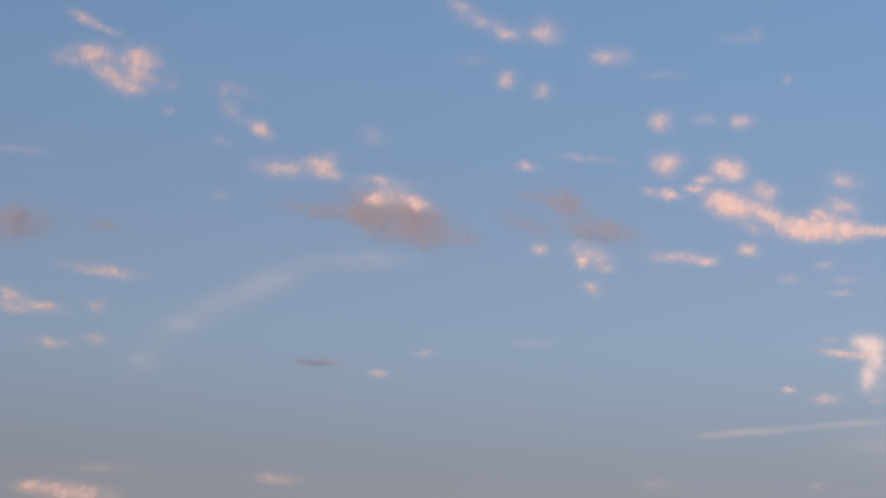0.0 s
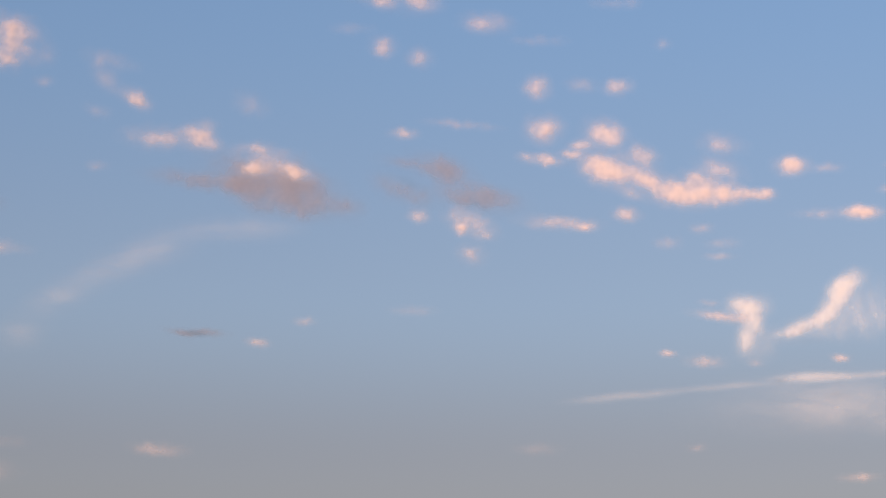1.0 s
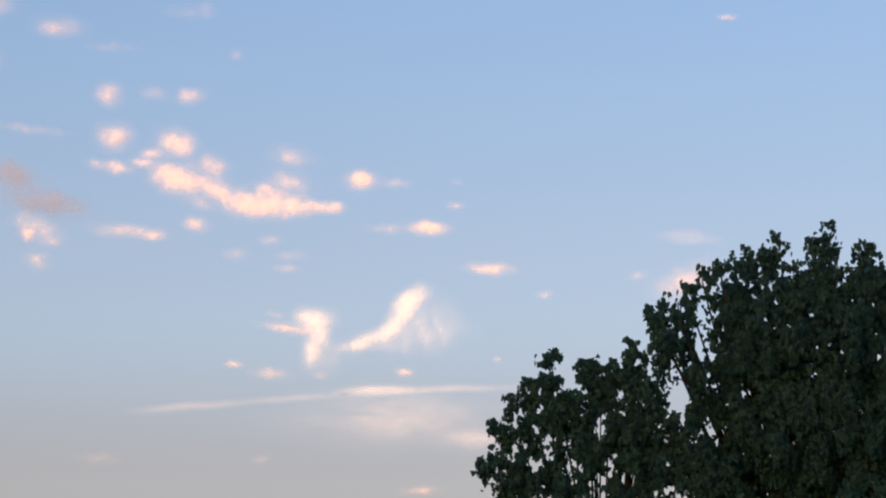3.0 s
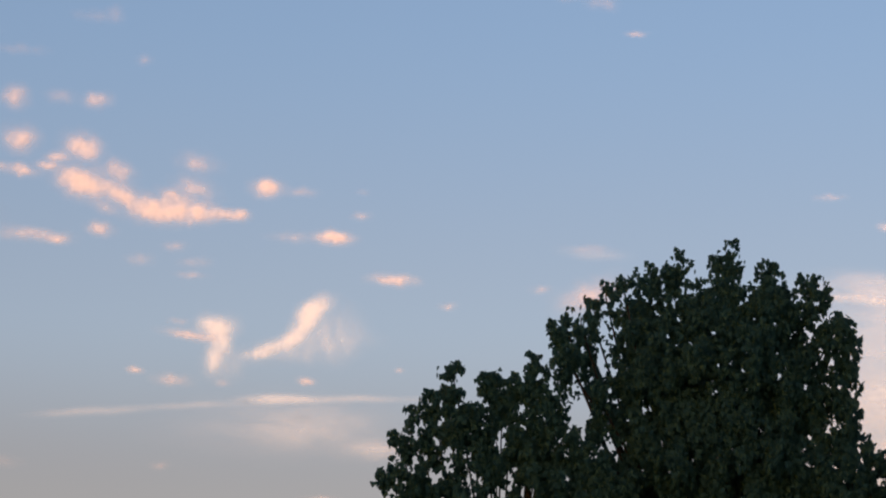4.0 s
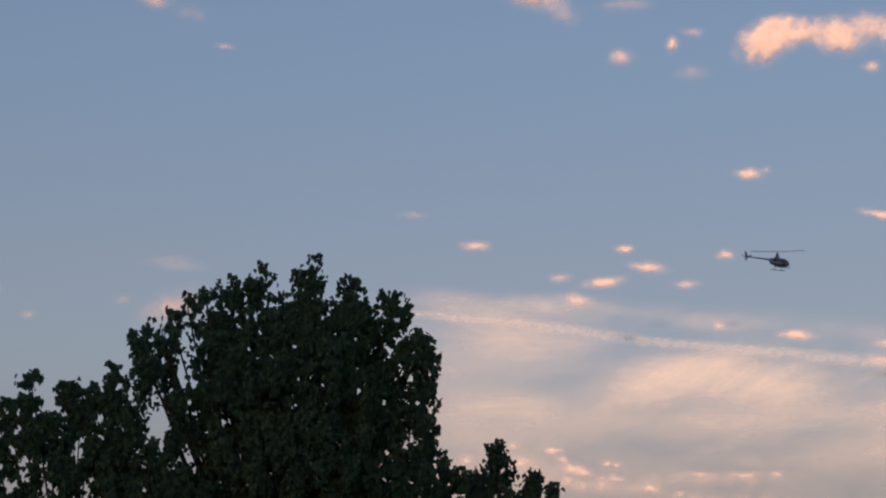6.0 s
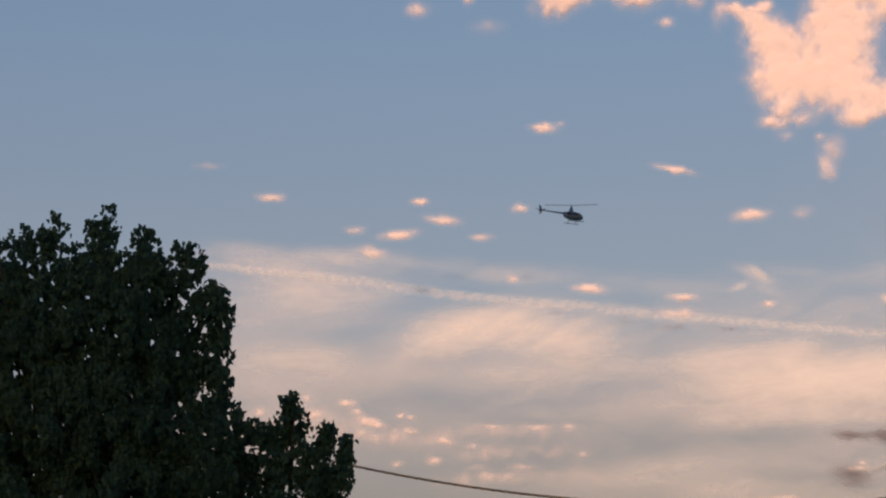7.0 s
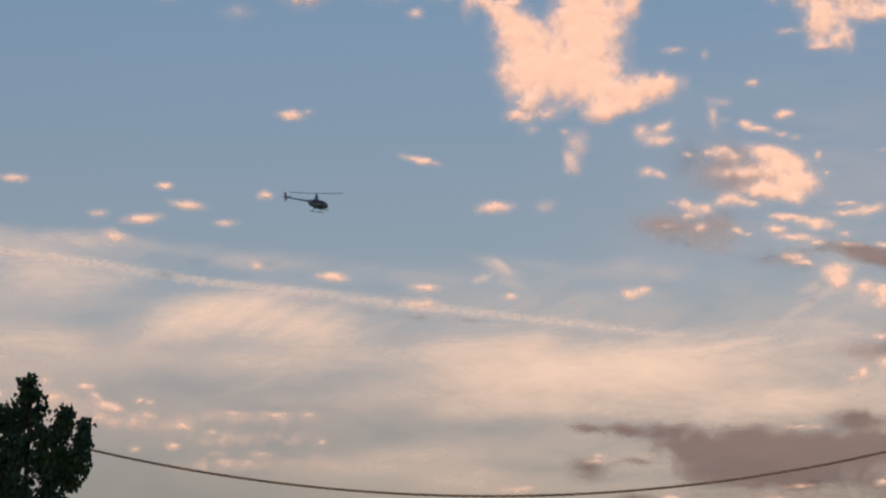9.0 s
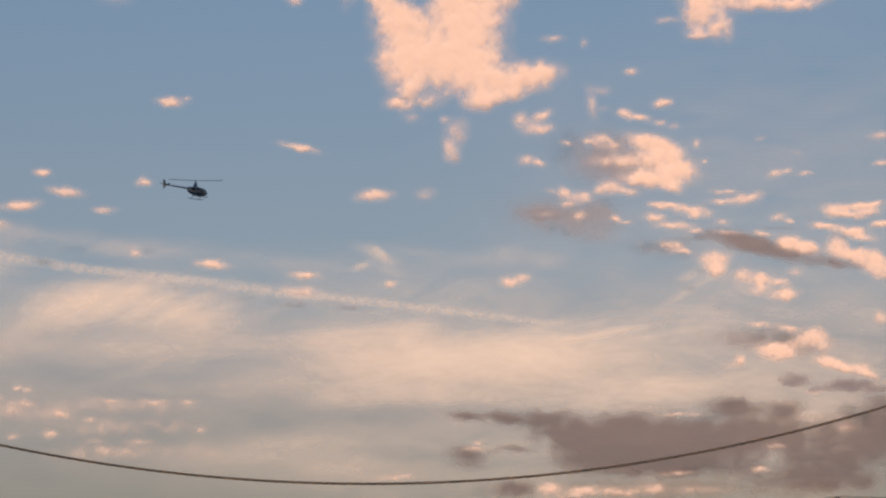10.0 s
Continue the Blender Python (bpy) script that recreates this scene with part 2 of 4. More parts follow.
def tree(at, lobes, lower, label, seed, cover=7.0, gaps=(), trunk=0.2, singles=200, chinks=40):
    rng = np.random.default_rng(seed)
    top = thing("tree", at, label, "tree", "trees behind the yard")
    base = np.array(at)
    p, o = crown_places(rng, lobes, cover)
    lo, hi = p.min(0), p.max(0)
    gaps = list(gaps)
    rim = [l for l in lobes if l[3] * l[4] < 0.6]
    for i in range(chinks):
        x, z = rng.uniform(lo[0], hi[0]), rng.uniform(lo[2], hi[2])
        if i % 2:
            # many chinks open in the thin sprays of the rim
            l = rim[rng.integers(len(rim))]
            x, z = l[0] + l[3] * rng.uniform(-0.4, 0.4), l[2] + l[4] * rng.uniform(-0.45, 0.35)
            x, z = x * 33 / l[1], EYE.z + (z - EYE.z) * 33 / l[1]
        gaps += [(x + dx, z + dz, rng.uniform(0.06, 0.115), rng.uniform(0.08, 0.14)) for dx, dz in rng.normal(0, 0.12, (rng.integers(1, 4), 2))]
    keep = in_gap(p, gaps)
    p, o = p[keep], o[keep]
    q, s = crown_places(rng, lower, cover * 0.45)
    p, o = np.concatenate([p, q]), np.concatenate([o, s])
    turn, size = leaf_turn(rng, o), rng.uniform(0.75, 1.3, len(p))
    order = np.argsort(p[:, 1] + 0.3 * rng.random(len(p)))
    near, rest = order[:singles], order[singles:]
    v = (np.einsum("nij,kj->nki", turn[rest], LEAF_V) * size[rest][:, None, None] + (p[rest] - base)[:, None, :]).reshape(-1, 3)
    off = np.arange(len(rest)) * len(LEAF_V)
    faces = (np.array(LEAF_F)[None] + off[:, None, None]).reshape(-1, 4)
    me = bpy.data.meshes.new("crown")
    me.from_pydata(v.tolist(), [], faces.tolist())
    me.materials.append(LEAF)
    crown = new("crown", me)
    crown.parent = top
    tagged(crown, "dense dark green crown of drooping leaves", kind="stuff")
    for i in near:
        leaf = new("leaf", LEAF_MESH)
        leaf.parent = top
        leaf.matrix_basis = Matrix.LocRotScale(p[i] - base, Matrix(turn[i].tolist()).to_quaternion(), [size[i]] * 3)
    # trunk and limbs
    fork = max(1.2, 0.25 * max(l[2] for l in lobes))
    head = max(lobes, key=lambda l: l[2])
    tip = Vector(head[:3]) - Vector(at)
    stem = [Vector((0, 0, -0.05)), Vector((0.02, 0, 0.4)), Vector((0.05, 0.03, fork)), Vector((0, 0, fork)).lerp(tip, 0.5), tip]
    part("trunk", tube(stem, [trunk * 1.35, trunk, trunk * 0.85, trunk * 0.5, 0.02], 12), BARK, top, "rough grey-brown bark")
    for x, y, z, w, h in lobes:
        end = Vector((x, y, z)) - Vector(at)
        start = Vector((0.04, 0.02, fork)).lerp(Vector((0, 0, fork)).lerp(tip, 0.5), rng.uniform(0.1, 0.9))
        mid = start.lerp(end, 0.5) + Vector((0, 0.35, 0.12 * (end - start).length))
        part("limb", tube([start, mid, end, end + Vector((0, 0, 0.3 * h))], [trunk * 0.24, trunk * 0.11, trunk * 0.05, 0.007], 7), BARK, top)
    return top


tree((11.04, 32.48, 0), [
    (11.12, 32.13, 10.24, 0.39, 0.52),
    (10.57, 32.32, 10.10, 0.44, 0.58),
    (10.22, 32.43, 9.89, 0.69, 0.62),
    (11.61, 31.95, 9.98, 0.45, 0.52),
    (12.03, 31.80, 9.73, 0.58, 0.66),
    (10.93, 32.19, 9.64, 1.37, 0.82),
    (11.51, 31.99, 9.49, 1.37, 0.96),
    (10.22, 32.43, 9.43, 1.03, 0.82),
    (10.93, 32.20, 8.87, 2.86, 1.64),
    (12.24, 31.72, 9.20, 0.68, 0.75),
    (12.29, 31.70, 8.57, 0.61, 0.61),
    (12.06, 31.79, 8.10, 0.88, 0.75),
    (10.92, 32.20, 7.90, 3.12, 1.49),
    (11.56, 31.97, 8.52, 1.63, 1.36),
    (10.28, 32.41, 8.39, 1.36, 1.50),
    (9.92, 32.52, 9.51, 0.62, 0.68),
] + [
    (9.47, 32.66, 9.40, 0.55, 0.55),
    (9.56, 32.63, 8.95, 0.68, 0.75),
    (9.69, 32.59, 8.53, 0.48, 0.61),
    (9.24, 32.72, 9.51, 0.27, 0.27),
    (12.40, 31.66, 9.40, 0.27, 0.34),
    (12.45, 31.64, 8.71, 0.30, 0.34),
    (12.41, 31.66, 8.19, 0.30, 0.27),
    (12.44, 31.64, 9.16, 0.34, 0.48),
    (12.47, 31.63, 8.76, 0.27, 0.34),
    (9.73, 32.58, 9.84, 0.41, 0.34),
    (9.55, 32.63, 9.65, 0.41, 0.34),
    (11.80, 31.89, 7.55, 1.62, 0.88),
    (12.33, 31.69, 7.58, 0.68, 0.74),
    (9.89, 32.53, 7.50, 1.22, 0.95),
    (12.10, 31.77, 7.21, 1.35, 0.74),
] + [
    (8.97, 31.90, 9.16, 0.29, 0.40),
    (9.04, 31.90, 8.87, 0.33, 0.40),
    (9.22, 31.90, 9.32, 0.33, 0.33),
    (9.43, 31.90, 8.45, 0.29, 0.37),
    (12.52, 31.90, 9.24, 0.30, 0.39),
    (12.53, 31.90, 8.80, 0.27, 0.32),
    (12.54, 31.90, 8.32, 0.29, 0.34),
    (12.42, 31.90, 9.56, 0.25, 0.30),
    (9.74, 31.90, 9.83, 0.31, 0.27),
], [
    (10.84, 32.23, 6.82, 3.51, 1.48),
    (10.83, 32.23, 5.88, 3.23, 1.48),
    (10.82, 32.23, 5.15, 2.55, 1.21),
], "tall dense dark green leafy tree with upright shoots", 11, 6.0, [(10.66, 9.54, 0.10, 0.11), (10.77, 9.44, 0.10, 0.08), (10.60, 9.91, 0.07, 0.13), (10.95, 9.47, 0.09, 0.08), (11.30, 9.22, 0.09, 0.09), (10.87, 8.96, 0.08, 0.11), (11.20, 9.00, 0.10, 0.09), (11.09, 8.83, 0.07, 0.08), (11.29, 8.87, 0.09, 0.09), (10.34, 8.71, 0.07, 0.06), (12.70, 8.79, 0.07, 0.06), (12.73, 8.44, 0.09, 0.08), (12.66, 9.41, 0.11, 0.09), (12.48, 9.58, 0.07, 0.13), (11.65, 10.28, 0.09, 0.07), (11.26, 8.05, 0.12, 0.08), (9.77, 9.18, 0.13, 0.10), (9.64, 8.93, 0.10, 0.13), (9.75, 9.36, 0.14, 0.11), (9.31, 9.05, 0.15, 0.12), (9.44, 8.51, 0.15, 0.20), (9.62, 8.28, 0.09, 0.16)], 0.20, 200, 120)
tree((8.38, 32.44, 0), [
    (8.67, 32.05, 8.58, 0.47, 0.53),
    (8.20, 32.17, 8.49, 0.37, 0.44),
    (8.43, 32.11, 8.51, 0.33, 0.40),
    (8.32, 32.14, 8.28, 0.56, 0.60),
    (7.77, 32.28, 8.44, 0.56, 0.53),
    (7.54, 32.33, 8.34, 0.37, 0.46),
    (8.00, 32.22, 8.00, 0.99, 0.73),
    (7.39, 32.37, 7.86, 0.56, 0.60),
    (7.26, 32.40, 8.13, 0.27, 0.33),
    (7.18, 32.42, 7.83, 0.33, 0.40),
    (7.04, 32.45, 7.55, 0.32, 0.26),
] + [
    (7.49, 32.34, 7.52, 0.86, 0.60),
    (8.26, 32.16, 7.66, 1.06, 0.86),
    (8.77, 32.02, 7.87, 0.86, 0.99),
    (8.83, 32.00, 8.28, 0.53, 0.46),
    (9.27, 31.88, 7.67, 0.79, 0.86),
    (7.75, 32.28, 7.26, 1.19, 0.53),
    (8.77, 32.02, 7.27, 1.32, 0.59),
    (9.02, 31.95, 8.69, 0.27, 0.40),
    (9.53, 31.80, 7.27, 0.79, 0.79),
    (7.24, 32.40, 7.29, 0.66, 0.46),
] + [
    (7.73, 32.10, 8.61, 0.25, 0.33),
    (8.15, 32.10, 8.60, 0.28, 0.32),
    (8.71, 32.10, 8.77, 0.29, 0.35),
    (7.63, 32.10, 8.39, 0.29, 0.29),
    (9.42, 32.10, 8.13, 0.40, 0.40),
    (8.98, 32.10, 8.09, 0.37, 0.36),
    (7.68, 32.10, 8.02, 0.40, 0.46),
], [
    (8.26, 32.16, 6.69, 2.50, 1.05),
    (8.33, 32.14, 5.97, 2.36, 1.18),
    (8.40, 32.12, 5.19, 1.83, 1.05),
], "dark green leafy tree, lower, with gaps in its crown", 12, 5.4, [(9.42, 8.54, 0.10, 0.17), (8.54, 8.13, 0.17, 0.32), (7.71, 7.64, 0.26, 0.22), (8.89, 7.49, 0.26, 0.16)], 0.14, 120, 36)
tree((13.47, 32.41, 0), [
    (13.55, 32.05, 8.10, 0.44, 0.46),
    (13.51, 32.07, 7.84, 0.69, 0.55),
    (12.91, 32.32, 7.96, 0.42, 0.49),
    (13.03, 32.27, 7.68, 0.83, 0.62),
    (13.88, 31.91, 7.83, 0.35, 0.42),
    (14.09, 31.82, 7.59, 0.35, 0.42),
    (13.78, 31.95, 7.52, 0.76, 0.48),
] + [
    (12.72, 32.39, 8.03, 0.35, 0.42),
    (13.34, 32.14, 7.46, 1.11, 0.42),
    (12.71, 32.40, 7.54, 0.55, 0.62),
    (12.96, 32.30, 7.33, 1.11, 0.55),
    (13.90, 31.90, 7.28, 0.76, 0.48),
    (14.09, 31.82, 7.38, 0.42, 0.42),
] + [
    (13.52, 31.90, 8.18, 0.33, 0.39),
    (13.99, 31.90, 7.93, 0.31, 0.35),
    (13.20, 31.90, 7.93, 0.32, 0.34),
    (12.53, 31.90, 7.92, 0.38, 0.38),
    (12.78, 31.90, 7.87, 0.34, 0.41),
    (13.00, 31.90, 7.80, 0.34, 0.38),
    (14.21, 31.90, 7.74, 0.25, 0.31),
], [
    (13.33, 32.15, 6.91, 1.79, 0.97),
    (13.25, 32.18, 6.10, 1.79, 1.24),
    (13.22, 32.19, 5.29, 1.37, 1.10),
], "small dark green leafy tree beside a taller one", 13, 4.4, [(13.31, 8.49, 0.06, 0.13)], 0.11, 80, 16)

# ---- helicopter ----
HULL = [(1.97, 0.05, 1.0, 0.05), (1.86, 0.28, 1.03, 0.26), (1.62, 0.47, 1.1, 0.48), (1.25, 0.59, 1.17, 0.64), (0.8, 0.64, 1.23, 0.75), (0.3, 0.65, 1.25, 0.79),
        (-0.3, 0.63, 1.25, 0.78), (-0.8, 0.58, 1.26, 0.74), (-1.3, 0.5, 1.3, 0.67), (-1.75, 0.4, 1.36, 0.57), (-2.02, 0.3, 1.43, 0.45), (-2.1, 0.2, 1.46, 0.34)]


def hull(x, a, proud=0.0):
    """A point of the cabin's skin: x along it, a round it in degrees from the left side upwards."""
    x = min(max(x, HULL[-1][0]), HULL[0][0])
    for (xa, *pa), (xb, *pb) in zip(HULL, HULL[1:]):
        if xb <= x <= xa:
            f = (xa - x) / (xa - xb)
            hw, zc, hh = (u + f * (v - u) for u, v in zip(pa, pb))
            break
    c, s = math.cos(radians(a)), math.sin(radians(a))
    return Vector((x, (hw + proud) * math.copysign(abs(c) ** 0.7, c), zc + (hh + proud) * math.copysign(abs(s) ** 0.75, s)))


def hull_patch(xs, angles, proud=0.012):
    """A shell that lies on the cabin's skin."""
    bm = bmesh.new()
    grid = [[bm.verts.new(hull(x, a, proud)) for a in angles] for x in xs]
    for r, q in zip(grid, grid[1:]):
        for k in range(len(angles) - 1):
            bm.faces.new((r[k], r[k + 1], q[k + 1], q[k]))
    bmesh.ops.solidify(bm, geom=bm.faces[:], thickness=0.01)
    return bm


def steps(a, b, n):
    return [a + (b - a) * i / n for i in range(n + 1)]


def helicopter(m):
    h = thing("helicopter", label="dark navy two-bladed light helicopter flying nose-down past the clouds", category="helicopter")
    bm = bmesh.new()
    xs = steps(1.965, -2.1, 34)
    rings = [[bm.verts.new(hull(x, a)) for a in range(0, 360, 15)] for x in xs]
    for (x, r), q in zip(zip(xs, rings), rings[1:]):
        for k in range(24):
            # the shell is open where the panes sit
            a = min(k * 15 + 7.5, 180 - (k * 15 + 7.5))
            screen = 1.02 < x < 1.9 and 0 < a < 86
            side = 0 < a < 45 and (0.22 < x < 0.86 or -0.52 < x < 0.01)
            if not screen and not side:
                bm.faces.new((r[k], r[(k + 1) % 24], q[(k + 1) % 24], q[k]))
    bm.faces.new(rings[0])
    bm.faces.new(rings[-1])
    body = part("fuselage", bm, NAVY, h, "glossy dark navy cabin shell")
    part("windscreen", hull_patch(steps(1.9, 0.95, 9), steps(5, 87, 8)), TINT, body, "tinted curved windscreen")
    part("windscreen", hull_patch(steps(1.9, 0.95, 9), steps(93, 175, 8)), TINT, body, "tinted curved windscreen")
    for side in (0, 1):
        for xa, xb in ((0.85, 0.12), (0.0, -0.62)):
            angles = steps(6, 50, 5) if not side else steps(130, 174, 5)
            part("cabin_window", hull_patch(steps(xa, xb, 6), angles), TINT, body, "tinted side window")
            door = steps(-45, 4, 5) if not side else steps(176, 225, 5)
            part("cabin_door", hull_patch(steps(xa, xb, 6), door, 0.006), NAVY, body)
        stripe = steps(-14, -7, 2) if not side else steps(187, 194, 2)
        part("stripe", hull_patch(steps(1.2, -1.8, 16), stripe, 0.018), STRIPE, body, "pale blue-grey stripe")
        grille = steps(-10, 40, 5) if not side else steps(140, 190, 5)
        part("engine_cowl", hull_patch(steps(-0.8, -1.5, 6), grille, 0.014), GREY, body, "dull grey engine cowl")
    for x, y in ((0.55, 0.28), (0.55, -0.28), (-0.35, 0.28), (-0.35, -0.28)):
        chair = slab([(x - 0.2, 0.75), (x + 0.3, 0.75), (x + 0.3, 0.9), (x - 0.05, 0.92), (x - 0.16, 1.45), (x - 0.28, 1.45)], 0.42)
        bmesh.ops.translate(chair, verts=chair.verts, vec=(0, y, 0))
        part("cabin_seat", chair, BLADE, h, "dark cabin seat behind the glass")
    # mast
    bm = bmesh.new()
    prev = None
    for z, front, rear, wide in ((1.85, 0.15, -1.15, 0.2), (2.2, 0.0, -0.95, 0.17), (2.7, -0.15, -0.75, 0.12), (3.0, -0.25, -0.62, 0.08), (3.06, -0.32, -0.54, 0.05)):
        ring = []
        for k in range(16):
            a = math.tau * k / 16
            ring.append(bm.verts.new(((front + rear) / 2 + (front - rear) / 2 * math.cos(a), wide * math.sin(a), z)))
        if prev:
            for k in range(16):
                bm.faces.new((prev[k], prev[(k + 1) % 16], ring[(k + 1) % 16], ring[k]))
        prev = ring
    bm.faces.new(prev)
    part("mast_fairing", bm, NAVY, h)
    part("rotor_shaft", tube([(-0.43, 0, 3.0), (-0.43, 0, 3.34)], 0.05, 10), GREY, h)
    hub = part("rotor_hub", tube([(-0.43, 0, 3.2), (-0.43, 0, 3.25), (-0.43, 0, 3.35), (-0.43, 0, 3.4)], [0.1, 0.17, 0.15, 0.06], 12), GREY, h, "dull metal rotor hub")
    for turn in (-25, 155):
        blade = slab([(0.15, -0.06), (0.6, -0.12), (4.95, -0.12), (5.03, -0.08), (5.03, 0.1), (4.9, 0.13), (0.6, 0.13), (0.15, 0.06)], 0.035, 2)
        bmesh.ops.transform(blade, matrix=pose(-0.43, 0, 3.3, 0, -1.6, turn), verts=blade.verts)
        part("main_blade", blade, BLADE, hub, "long dark grey rotor blade", False)
    # tail
    part("tail_boom", tube([(-1.7, 0, 1.56), (-2.3, 0, 1.6), (-4.5, 0, 1.66), (-6.9, 0, 1.72)], [0.2, 0.17, 0.13, 0.085], 16), NAVY, h)
    part("upper_fin", slab([(-6.45, 1.74), (-6.85, 2.65), (-7.2, 2.68), (-7.12, 1.74)], 0.06), NAVY, h)
    part("lower_fin", slab([(-6.55, 1.7), (-7.1, 1.7), (-7.1, 0.98), (-6.88, 0.96)], 0.06), NAVY, h)
    part("fin_patch", slab([(-6.78, 1.5), (-7.06, 1.5), (-7.06, 1.2), (-6.86, 1.2)], 0.075), STRIPE, h, "pale patch on the lower fin")
    part("stabiliser", slab([(-6.15, 0.0), (-6.2, -1.15), (-6.55, -1.15), (-6.6, 0.0)], 0.05, 2), NAVY, h).location.z = 1.72
    part("tail_gearbox", tube([(-7.0, -0.08, 1.74), (-7.0, 0.34, 1.74)], 0.07, 10), GREY, h)
    for turn in (25, 205):
        blade = slab([(0.05, -0.05), (0.74, -0.06), (0.74, 0.06), (0.05, 0.05)], 0.02)
        bmesh.ops.transform(blade, matrix=pose(-7.0, 0.34, 1.74, 0, turn, 0), verts=blade.verts)
        part("tail_blade", blade, BLADE, h, "short grey tail rotor blade", False)
    part("tail_skid", tube([(-6.9, 0, 1.02), (-7.05, 0, 0.82), (-7.2, 0, 0.75)], 0.018, 6), GREY, h)
    # landing gear
    for s in (-1, 1):
        toe = [(1.65, 1.05 * s, 0.22), (1.5, 1.05 * s, 0.08), (1.25, 1.05 * s, 0.03), (-0.4, 1.05 * s, 0.03), (-1.45, 1.05 * s, 0.03)]
        part("skid", tube(toe, 0.058, 8), BLADE, h, "dark tubular landing skid")
        for x in (0.75, -0.75):
            part("skid_strut", tube([(x, 0.25 * s, 0.6), (x, 0.6 * s, 0.5), (x, 0.9 * s, 0.25), (x, 1.05 * s, 0.04)], [0.07, 0.065, 0.06, 0.055], 8), NAVY, h)
    part("antenna", tube([(-2.6, 0, 1.5), (-2.75, 0, 1.15)], [0.015, 0.006], 6), GREY, h)
    part("beacon", tube([(-5.2, 0, 1.8), (-5.2, 0, 1.92)], [0.05, 0.03], 8), STRIPE, h)
    h.matrix_basis = m
    return h


helicopter(Matrix.Translation(EYE + 545 * toward(28.63, 14.53)) @ pose(0, 0, 0, 0, 1.0, -3) @ pose(0.9, 0, -1.6))


# ---- poles and cables ----
def utility_pole(at, height, label):
    p = thing("utility_pole", at, label, "pole", "utility poles")
    part("shaft", tube([(0, 0, -0.3), (0, 0, height * 0.5), (0, 0, height)], [0.16, 0.135, 0.105], 14), POLE, p, "weathered round timber shaft")
    ins = part("insulator", tube([(0, 0, height), (0, 0, height + 0.05), (0, 0, height + 0.07), (0, 0, height + 0.13), (0, 0, height + 0.16)], [0.03, 0.03, 0.06, 0.06, 0.025], 10), PORCELAIN, p, "brown porcelain pin insulator")
    part("bracket", tube([(0, -0.1, height - 0.25), (0, -0.2, height - 0.22), (0, -0.2, height - 0.1)], 0.02, 6), GREY, p)
    return p


def span(a, b, sag, n=80):
    a, b = Vector(a), Vector(b)
    return [a.lerp(b, i / n) - Vector((0, 0, 4 * sag * (i / n) * (1 - i / n))) for i in range(n + 1)]


def plain_cable(a, b, sag, radius, label):
    c = thing("overhead_wire", a, label, "cable", "overhead wires")
    part("wire", tube([p - Vector(a) for p in span(a, b, sag)], radius, 6), CABLE, c)


def twisted_cable(a, b, sag, radius, label):
    """Three strands wound round one another."""
    c = thing("service_cable", a, label, "cable")
    line = span(a, b, sag, 640)
    along = (Vector(b) - Vector(a)).normalized()
    side = along.cross(Vector((0, 0, 1))).normalized()
    for k in range(3):
        pts = []
        for i, p in enumerate(line):
            ang = i * 0.55 + math.tau * k / 3
            pts.append(p - Vector(a) + radius * (math.cos(ang) * side + math.sin(ang) * Vector((0, 0, 1))))
        part("strand", tube(pts, radius * 0.95, 6), CABLE, c)


pole_label = "weathered timber utility pole standing behind the trees"
utility_pole((13.40, 38.99, 0), 9.83, pole_label)
utility_pole((32.69, 26.47, 0), 11.43, pole_label)
twisted_cable((13.40, 38.99, 9.68), (32.69, 26.47, 11.28), 2.727, 0.0105, "weathered twisted overhead service cable sagging between poles")
utility_pole((32.97, 81.59, 0), 12.25, "tall timber utility pole with a pin insulator")
utility_pole((46.36, 52.45, 0), 11.49, "tall timber utility pole with a pin insulator")
utility_pole((64.45, 40.27, 0), 12.39, "tall timber utility pole with a pin insulator")
plain_cable((32.97, 81.59, 12.41), (46.36, 52.45, 11.65), 0.5, 0.012, "thin dark overhead wire between timber poles")
plain_cable((46.36, 52.45, 11.65), (64.45, 40.27, 12.55), 0.5, 0.012, "thin dark overhead wire between timber poles")


# ---- clouds ----
PERLIN = np.random.default_rng(5).random((256, 256))


def value_noise(x, y):
    xi, yi = np.floor(x).astype(int), np.floor(y).astype(int)
    fx, fy = x - xi, y - yi
    fx, fy = fx * fx * (3 - 2 * fx), fy * fy * (3 - 2 * fy)
    g = lambda i, j: PERLIN[i % 256, j % 256]
    top = g(xi, yi) * (1 - fx) + g(xi + 1, yi) * fx
    low = g(xi, yi + 1) * (1 - fx) + g(xi + 1, yi + 1) * fx
    return top * (1 - fy) + low * fy


def fbm(x, y, octaves=5):
    total, amp = 0, 0.5
    for i in range(octaves):
        total = total + amp * value_noise(x * 2**i + 17 * i, y * 2**i + 31 * i)
        amp *= 0.5
    return total - 0.5


